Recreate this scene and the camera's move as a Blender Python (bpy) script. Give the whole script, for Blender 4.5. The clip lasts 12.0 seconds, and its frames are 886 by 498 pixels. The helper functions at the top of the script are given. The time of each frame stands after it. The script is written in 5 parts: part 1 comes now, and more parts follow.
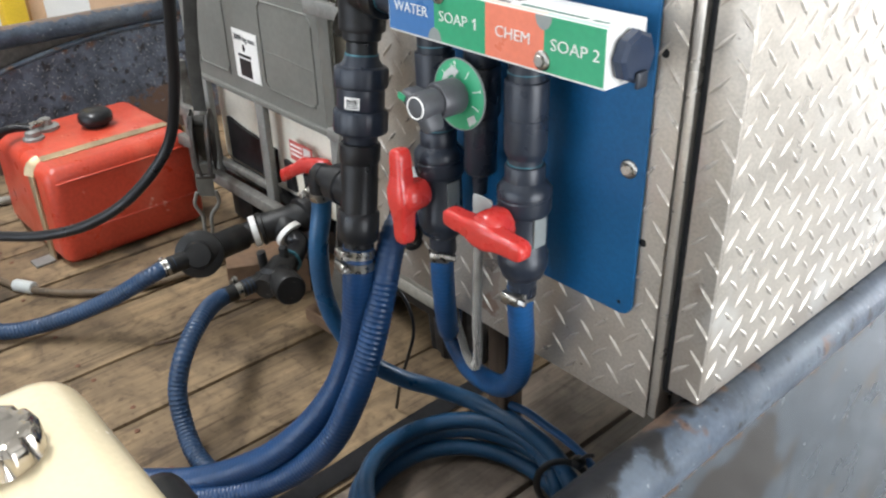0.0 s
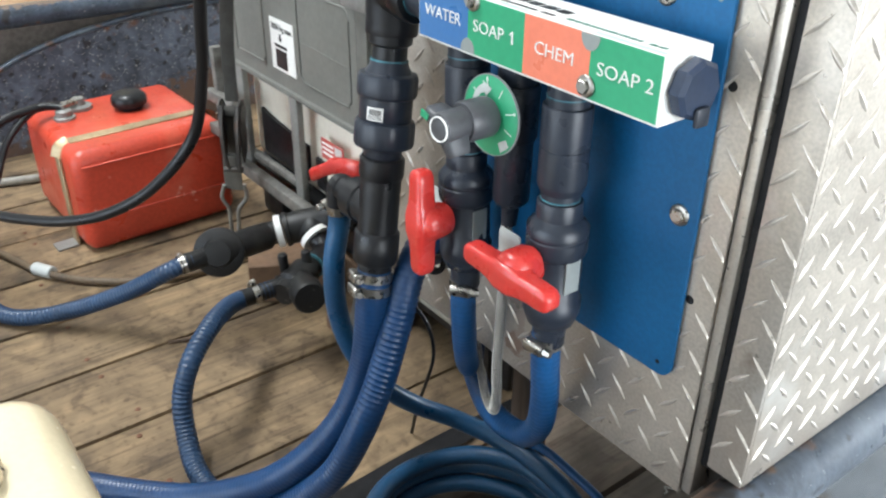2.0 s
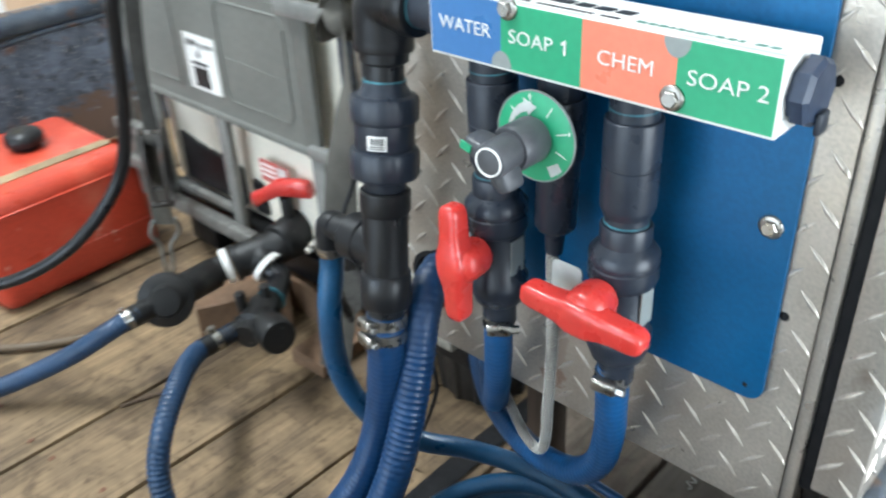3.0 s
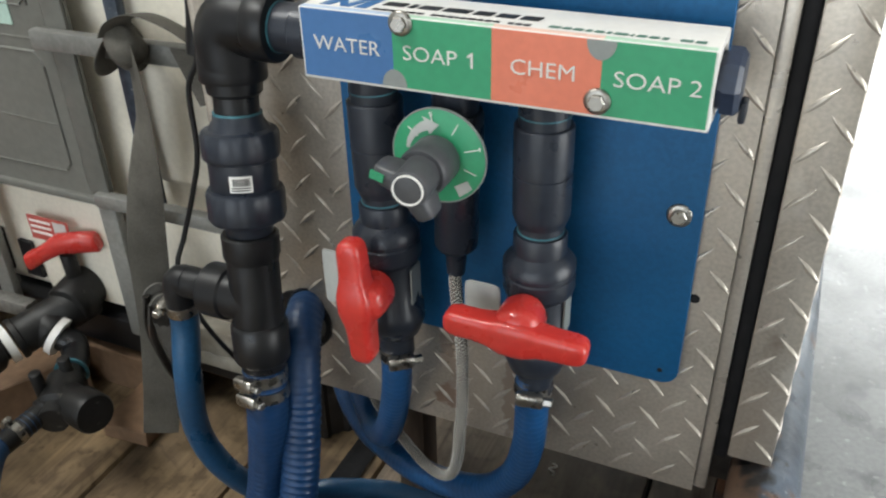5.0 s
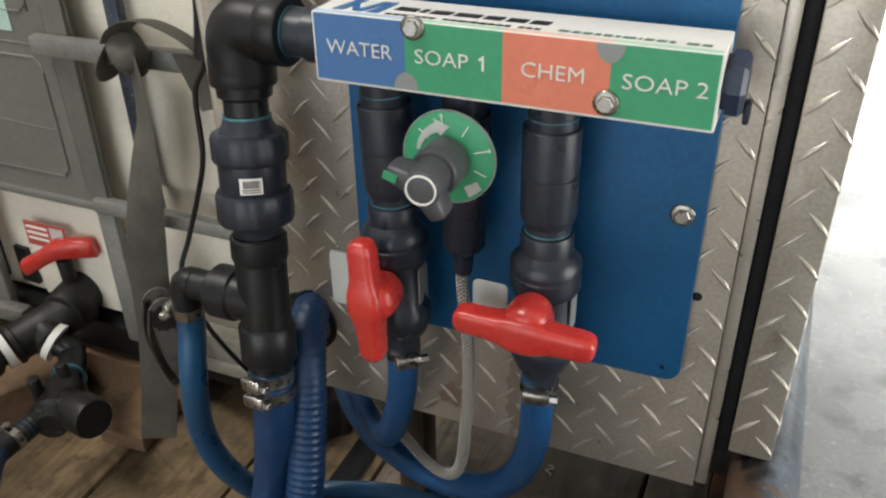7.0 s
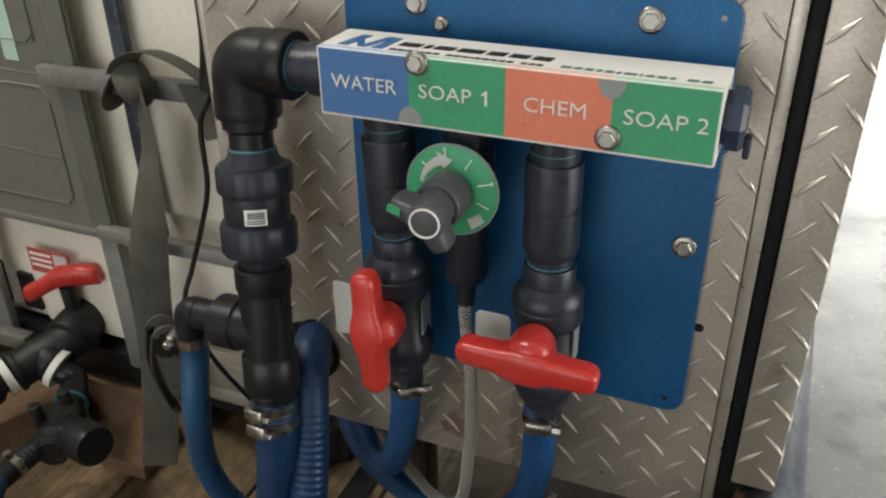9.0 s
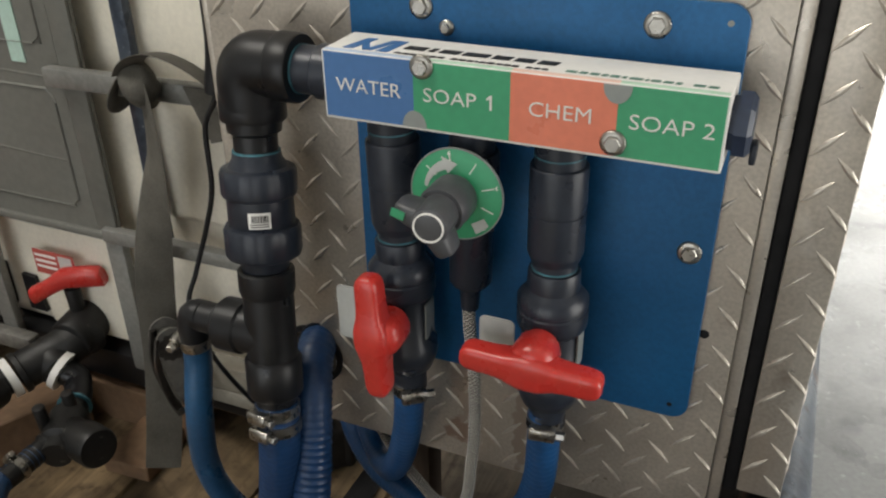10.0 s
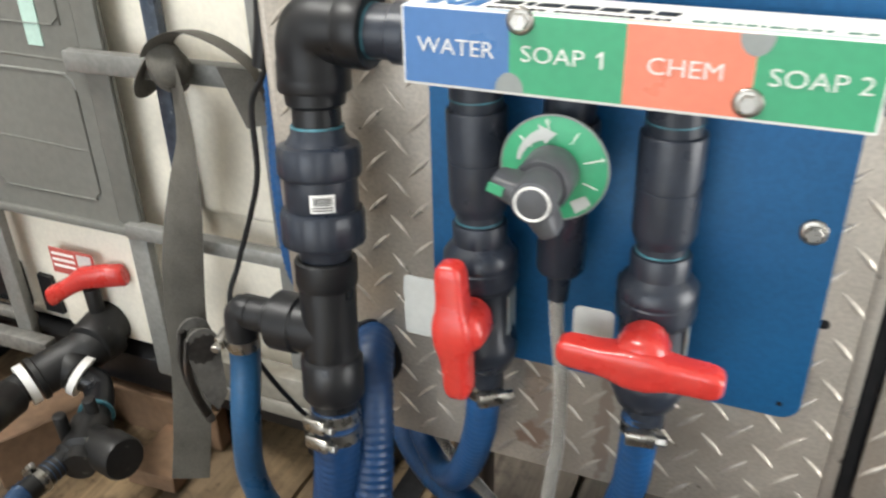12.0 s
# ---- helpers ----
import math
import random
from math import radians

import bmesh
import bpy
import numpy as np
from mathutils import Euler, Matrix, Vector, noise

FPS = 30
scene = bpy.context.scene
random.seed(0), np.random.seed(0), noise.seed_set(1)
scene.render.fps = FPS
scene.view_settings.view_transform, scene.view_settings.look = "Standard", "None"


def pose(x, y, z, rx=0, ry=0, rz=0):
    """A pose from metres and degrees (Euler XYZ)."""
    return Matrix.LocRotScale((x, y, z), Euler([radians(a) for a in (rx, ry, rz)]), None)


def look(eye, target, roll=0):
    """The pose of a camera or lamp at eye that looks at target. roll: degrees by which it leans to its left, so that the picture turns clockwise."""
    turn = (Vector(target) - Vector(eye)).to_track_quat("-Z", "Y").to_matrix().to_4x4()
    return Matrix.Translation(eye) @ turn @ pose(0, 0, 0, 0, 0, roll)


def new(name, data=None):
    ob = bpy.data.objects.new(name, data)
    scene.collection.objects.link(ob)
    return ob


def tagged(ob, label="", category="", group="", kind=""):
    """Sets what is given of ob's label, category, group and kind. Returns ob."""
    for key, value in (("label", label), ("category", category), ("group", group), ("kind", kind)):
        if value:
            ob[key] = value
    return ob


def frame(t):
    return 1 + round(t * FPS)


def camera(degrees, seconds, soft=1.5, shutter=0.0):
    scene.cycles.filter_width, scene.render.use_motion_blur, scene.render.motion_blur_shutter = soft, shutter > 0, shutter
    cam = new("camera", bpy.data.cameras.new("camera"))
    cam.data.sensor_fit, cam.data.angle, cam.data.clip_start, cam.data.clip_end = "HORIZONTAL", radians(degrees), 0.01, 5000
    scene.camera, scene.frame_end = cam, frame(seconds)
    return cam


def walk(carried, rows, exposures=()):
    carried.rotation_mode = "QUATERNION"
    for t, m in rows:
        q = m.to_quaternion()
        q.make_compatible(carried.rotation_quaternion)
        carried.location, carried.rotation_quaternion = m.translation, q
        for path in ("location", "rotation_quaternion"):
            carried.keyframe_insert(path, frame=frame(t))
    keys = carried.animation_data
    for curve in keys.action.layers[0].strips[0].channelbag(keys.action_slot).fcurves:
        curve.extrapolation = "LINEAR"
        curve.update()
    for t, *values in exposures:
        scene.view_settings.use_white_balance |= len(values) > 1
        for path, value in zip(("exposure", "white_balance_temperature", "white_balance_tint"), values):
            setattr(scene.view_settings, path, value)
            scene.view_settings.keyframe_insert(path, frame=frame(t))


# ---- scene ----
# camera and its way
cam = camera(55.34, 12.0, soft=2.2, shutter=0.6)
PATH = [
    (0, (0.7070, -0.6138, 0.9669), (0.0452, -0.0464, 0.4768), -1.63),
    (0.5, (0.6547, -0.6242, 0.9710), (0.0089, -0.0484, 0.4695), -2.15),
    (1, (0.6339, -0.6502, 0.9663), (-0.0041, -0.0609, 0.4708), -1.66),
    (1.5, (0.6360, -0.6090, 0.9588), (-0.0062, -0.0193, 0.4692), 0.14),
    (2, (0.6404, -0.5278, 0.9558), (-0.0503, -0.0042, 0.4570), 0.56),
    (2.5, (0.6009, -0.5015, 0.9423), (-0.1025, -0.0012, 0.4373), -0.40),
    (3, (0.4694, -0.5454, 0.9547), (-0.1308, 0.0606, 0.4325), -2.95),
    (3.5, (0.4394, -0.5595, 0.9539), (-0.0534, 0.1305, 0.4238), -0.97),
    (5.5, (0.3157, -0.5798, 0.9502), (-0.0222, 0.2019, 0.4261), -1.70),
    (6, (0.3197, -0.5855, 0.9508), (-0.0153, 0.2000, 0.4305), -1.26),
    (6.5, (0.3229, -0.5930, 0.9498), (-0.0103, 0.1918, 0.4272), -1.28),
    (7, (0.3212, -0.5946, 0.9518), (-0.0129, 0.1930, 0.4340), -0.94),
    (7.5, (0.3183, -0.5888, 0.9545), (-0.0177, 0.2020, 0.4430), -1.18),
    (9.5, (0.3200, -0.5970, 0.9606), (-0.0220, 0.2035, 0.4685), -0.83),
    (10, (0.3197, -0.5925, 0.9596), (-0.0268, 0.2065, 0.4682), -0.80),
    (10.5, (0.3173, -0.5910, 0.9549), (-0.0284, 0.2094, 0.4651), -0.42),
    (11, (0.3165, -0.5861, 0.9510), (-0.0269, 0.2139, 0.4589), -0.13),
    (11.5, (0.3010, -0.5819, 0.9310), (-0.0453, 0.2155, 0.4367), -0.51),
    (12, (0.2371, -0.5656, 0.9122), (-0.1072, 0.2367, 0.4246), -1.31),
]
walk(cam, [(t, look(e, g, r)) for t, e, g, r in PATH],
     exposures=[(0.0, 0.34, 6050, 10), (1.0, 0.24, 6000, 9), (1.5, 0.26, 5950, 8), (2.0, 0.54, 5900, 7), (2.7, 0.74, 5700, 5), (3.5, 0.55, 5600, 2), (5.5, -0.24, 6500, 8), (6.5, -0.26, 6550, 8), (7.5, -0.29, 6650, 9),
                (9.5, -0.60, 6750, 9), (11.0, -0.59, 6750, 9), (11.5, -0.12, 6600, 9), (12.0, 0.56, 6450, 9)])

# world and light: an open shop with daylight through two large door openings
world = bpy.data.worlds.new("sky")
scene.world = world
world.use_nodes = True
wn = world.node_tree
sky = wn.nodes.new("ShaderNodeTexSky")
sky.sky_type = "NISHITA"
sky.sun_disc = False
sky.sun_elevation = radians(48)
sky.sun_rotation = radians(200)
wn.nodes["Background"].inputs["Strength"].default_value = 0.12
wn.links.new(sky.outputs["Color"], wn.nodes["Background"].inputs["Color"])


def area(name, loc, target, w, h, power, color):
    d = bpy.data.lights.new(name, "AREA")
    d.shape, d.size, d.size_y, d.energy, d.color = "RECTANGLE", w, h, power, color
    ob = new(name, d)
    ob.matrix_world = look(loc, target)
    return ob


area("door_daylight", (2.5, 6.9, 1.0), (1.6, 0, 0.2), 3.9, 3.4, 420, (1.0, 0.985, 0.96))
area("door_daylight", (5.35, 0.4, 1.0), (0, 0.2, 0.5), 3.9, 3.4, 300, (1.0, 0.985, 0.96))
area("door_daylight", (-0.6, -4.85, 1.1), (0, 0, 0.5), 3.9, 3.4, 92, (0.97, 0.985, 1.0))


area("ceiling_strip_lamp", (-1.5, -0.9, 3.55), (-1.3, -0.5, 0.0), 2.4, 0.35, 118, (1.0, 0.97, 0.92))


# materials
def mat(name, base, rough=0.6, metal=0.0, var=0.12, scale=12.0, bump=0.15, fine=160.0, spots=None, spec=0.5, coat=0.0, patches=()):
    """A surface with two scales of uneven colour, uneven gloss and fine relief; spots: colour, scale, edge, width of stains."""
    m = bpy.data.materials.new(name)
    m.use_nodes = True
    n, l = m.node_tree.nodes, m.node_tree.links
    b = n["Principled BSDF"]
    tc = n.new("ShaderNodeTexCoord")

    def noise_at(s, detail=5.0):
        t = n.new("ShaderNodeTexNoise")
        t.inputs["Scale"].default_value = s
        t.inputs["Detail"].default_value = detail
        l.new(tc.outputs["Object"], t.inputs["Vector"])
        return t.outputs["Fac"]

    def mixed(fac, a, c, kind="MIX"):
        x = n.new("ShaderNodeMix")
        x.data_type, x.blend_type = "RGBA", kind
        for v, s in ((fac, x.inputs[0]), (a, x.inputs[6]), (c, x.inputs[7])):
            if isinstance(v, (float, int)):
                s.default_value = v
            elif isinstance(v, tuple):
                s.default_value = (*v, 1)
            else:
                l.new(v, s)
        return x.outputs[2]

    def ramp(src, lo, hi, a=0.0, c=1.0):
        r = n.new("ShaderNodeMapRange")
        for k, v in enumerate((lo, hi, a, c)):
            r.inputs[k + 1].default_value = v
        l.new(src, r.inputs[0])
        return r.outputs[0]

    dark = tuple(max(0.0, v * (1 - 2.2 * var)) for v in base)
    light = tuple(min(1.0, v * (1 + 1.6 * var)) for v in base)
    col = mixed(ramp(noise_at(scale), 0.3, 0.7), dark, light)
    col = mixed(0.35, col, mixed(ramp(noise_at(fine, 3.0), 0.35, 0.65), dark, light))
    if spots:
        for sc, s, edge, width in spots:
            col = mixed(ramp(noise_at(s, 8.0), edge, edge + width), col, sc)
    for pc, centre, size, rag in patches:
        # a patch of another colour with a ragged edge: wear, dirt, painted-in reflections
        mp = n.new("ShaderNodeMapping")
        mp.vector_type = "POINT"
        mp.inputs["Location"].default_value = [-c / r for c, r in zip(centre, size)]
        mp.inputs["Scale"].default_value = [1 / r for r in size]
        l.new(tc.outputs["Object"], mp.inputs["Vector"])
        ln = n.new("ShaderNodeVectorMath")
        ln.operation = "LENGTH"
        l.new(mp.outputs["Vector"], ln.inputs[0])
        ad = n.new("ShaderNodeMath")
        ad.operation = "ADD"
        l.new(ln.outputs["Value"], ad.inputs[0])
        l.new(ramp(noise_at(rag, 8.0), 0.3, 0.7, -0.5, 0.5), ad.inputs[1])
        col = mixed(ramp(ad.outputs[0], 0.85, 1.1, 1.0, 0.0), col, pc)
    l.new(col, b.inputs["Base Color"])
    l.new(ramp(noise_at(scale * 2.3), 0.3, 0.7, max(0.02, rough - 0.1), min(1, rough + 0.12)), b.inputs["Roughness"])
    b.inputs["Metallic"].default_value = metal
    b.inputs["Specular IOR Level"].default_value = spec
    b.inputs["Coat Weight"].default_value = coat
    if bump:
        bp = n.new("ShaderNodeBump")
        bp.inputs["Strength"].default_value = bump
        bp.inputs["Distance"].default_value = 0.001
        l.new(noise_at(fine, 4.0), bp.inputs["Height"])
        l.new(bp.outputs["Normal"], b.inputs["Normal"])
    return m


def wood(name, base, grain_axis=1, along=1.8, worn=0.0, rough=0.78):
    """Weathered softwood with grain along one axis, dirt and bleached patches; each board differs."""
    m = bpy.data.materials.new(name)
    m.use_nodes = True
    n, l = m.node_tree.nodes, m.node_tree.links
    b = n["Principled BSDF"]
    tc, info, mp = n.new("ShaderNodeTexCoord"), n.new("ShaderNodeObjectInfo"), n.new("ShaderNodeMapping")
    off = n.new("ShaderNodeVectorMath")
    off.operation = "ADD"
    mul = n.new("ShaderNodeMath")
    mul.operation = "MULTIPLY"
    mul.inputs[1].default_value = 37.0
    l.new(info.outputs["Random"], mul.inputs[0])
    l.new(tc.outputs["Object"], off.inputs[0])
    l.new(mul.outputs[0], off.inputs[1])
    l.new(off.outputs[0], mp.inputs["Vector"])
    sc = [34.0, 34.0, 34.0]
    sc[grain_axis] = along
    mp.inputs["Scale"].default_value = sc

    def tex(vec, s, d, dist=0.0):
        t = n.new("ShaderNodeTexNoise")
        t.inputs["Scale"].default_value, t.inputs["Detail"].default_value, t.inputs["Distortion"].default_value = s, d, dist
        l.new(vec, t.inputs["Vector"])
        return t.outputs["Fac"]

    def rampc(fac, stops):
        r = n.new("ShaderNodeValToRGB")
        for k, (p, c) in enumerate(stops):
            e = r.color_ramp.elements[k] if k < 2 else r.color_ramp.elements.new(p)
            e.position, e.color = p, (*c, 1)
        l.new(fac, r.inputs["Fac"])
        return r.outputs["Color"]

    g = tex(mp.outputs["Vector"], 1.0, 8.0, 0.6)
    g2 = tex(mp.outputs["Vector"], 3.6, 8.0, 0.4)
    g3 = tex(mp.outputs["Vector"], 1.7, 9.0, 1.2)
    d = tex(off.outputs[0], 5.0, 7.0, 0.5)
    s = lambda k: tuple(min(1, v * k) for v in base)
    c1 = rampc(g, [(0.30, s(0.55)), (0.68, s(1.22)), (0.5, s(0.98))])
    c2 = rampc(g2, [(0.34, s(0.58)), (0.64, s(1.15))])
    x = n.new("ShaderNodeMix")
    x.data_type = "RGBA"
    x.inputs[0].default_value = 0.5
    l.new(c1, x.inputs[6]), l.new(c2, x.inputs[7])
    y = n.new("ShaderNodeMix")
    y.data_type, y.blend_type = "RGBA", "MULTIPLY"
    y.inputs[0].default_value = 0.85
    l.new(x.outputs[2], y.inputs[6])
    l.new(rampc(d, [(0.32, (0.34, 0.31, 0.28)), (0.63, (1.30, 1.24, 1.12)), (0.45, (0.84, 0.80, 0.75))]), y.inputs[7])
    z = n.new("ShaderNodeMix")
    z.data_type, z.blend_type = "RGBA", "MULTIPLY"
    z.inputs[0].default_value = 0.8
    l.new(y.outputs[2], z.inputs[6])
    l.new(rampc(g3, [(0.27, (0.40, 0.35, 0.30)), (0.60, (1.10, 1.09, 1.07)), (0.40, (0.94, 0.92, 0.90))]), z.inputs[7])
    last = z.outputs[2]
    if worn:
        # trodden-in dirt, small dark marks and knots
        kn = n.new("ShaderNodeTexVoronoi")
        km = n.new("ShaderNodeMapping")
        ks = [7.0, 7.0, 7.0]
        ks[grain_axis] = 3.2
        km.inputs["Scale"].default_value = ks
        l.new(off.outputs[0], km.inputs["Vector"])
        l.new(km.outputs["Vector"], kn.inputs["Vector"])
        kn.inputs["Scale"].default_value = 1.0
        for fac, stops in ((tex(off.outputs[0], 17.0, 11.0, 0.8), [(0.36, (0.36, 0.33, 0.29)), (0.62, (1.12, 1.10, 1.04)), (0.46, (0.86, 0.84, 0.79))]),
                           (tex(off.outputs[0], 75.0, 6.0), [(0.30, (0.45, 0.42, 0.38)), (0.44, (1.0, 1.0, 1.0))]),
                           (kn.outputs["Distance"], [(0.03, (0.22, 0.16, 0.11)), (0.11, (1.0, 1.0, 1.0))])):
            w = n.new("ShaderNodeMix")
            w.data_type, w.blend_type = "RGBA", "MULTIPLY"
            w.inputs[0].default_value = worn
            l.new(last, w.inputs[6]), l.new(rampc(fac, stops), w.inputs[7])
            last = w.outputs[2]
    l.new(last, b.inputs["Base Color"])
    b.inputs["Roughness"].default_value = rough
    bp = n.new("ShaderNodeBump")
    bp.inputs["Strength"].default_value, bp.inputs["Distance"].default_value = 0.5, 0.002
    l.new(g2, bp.inputs["Height"])
    l.new(bp.outputs["Normal"], b.inputs["Normal"])
    return m


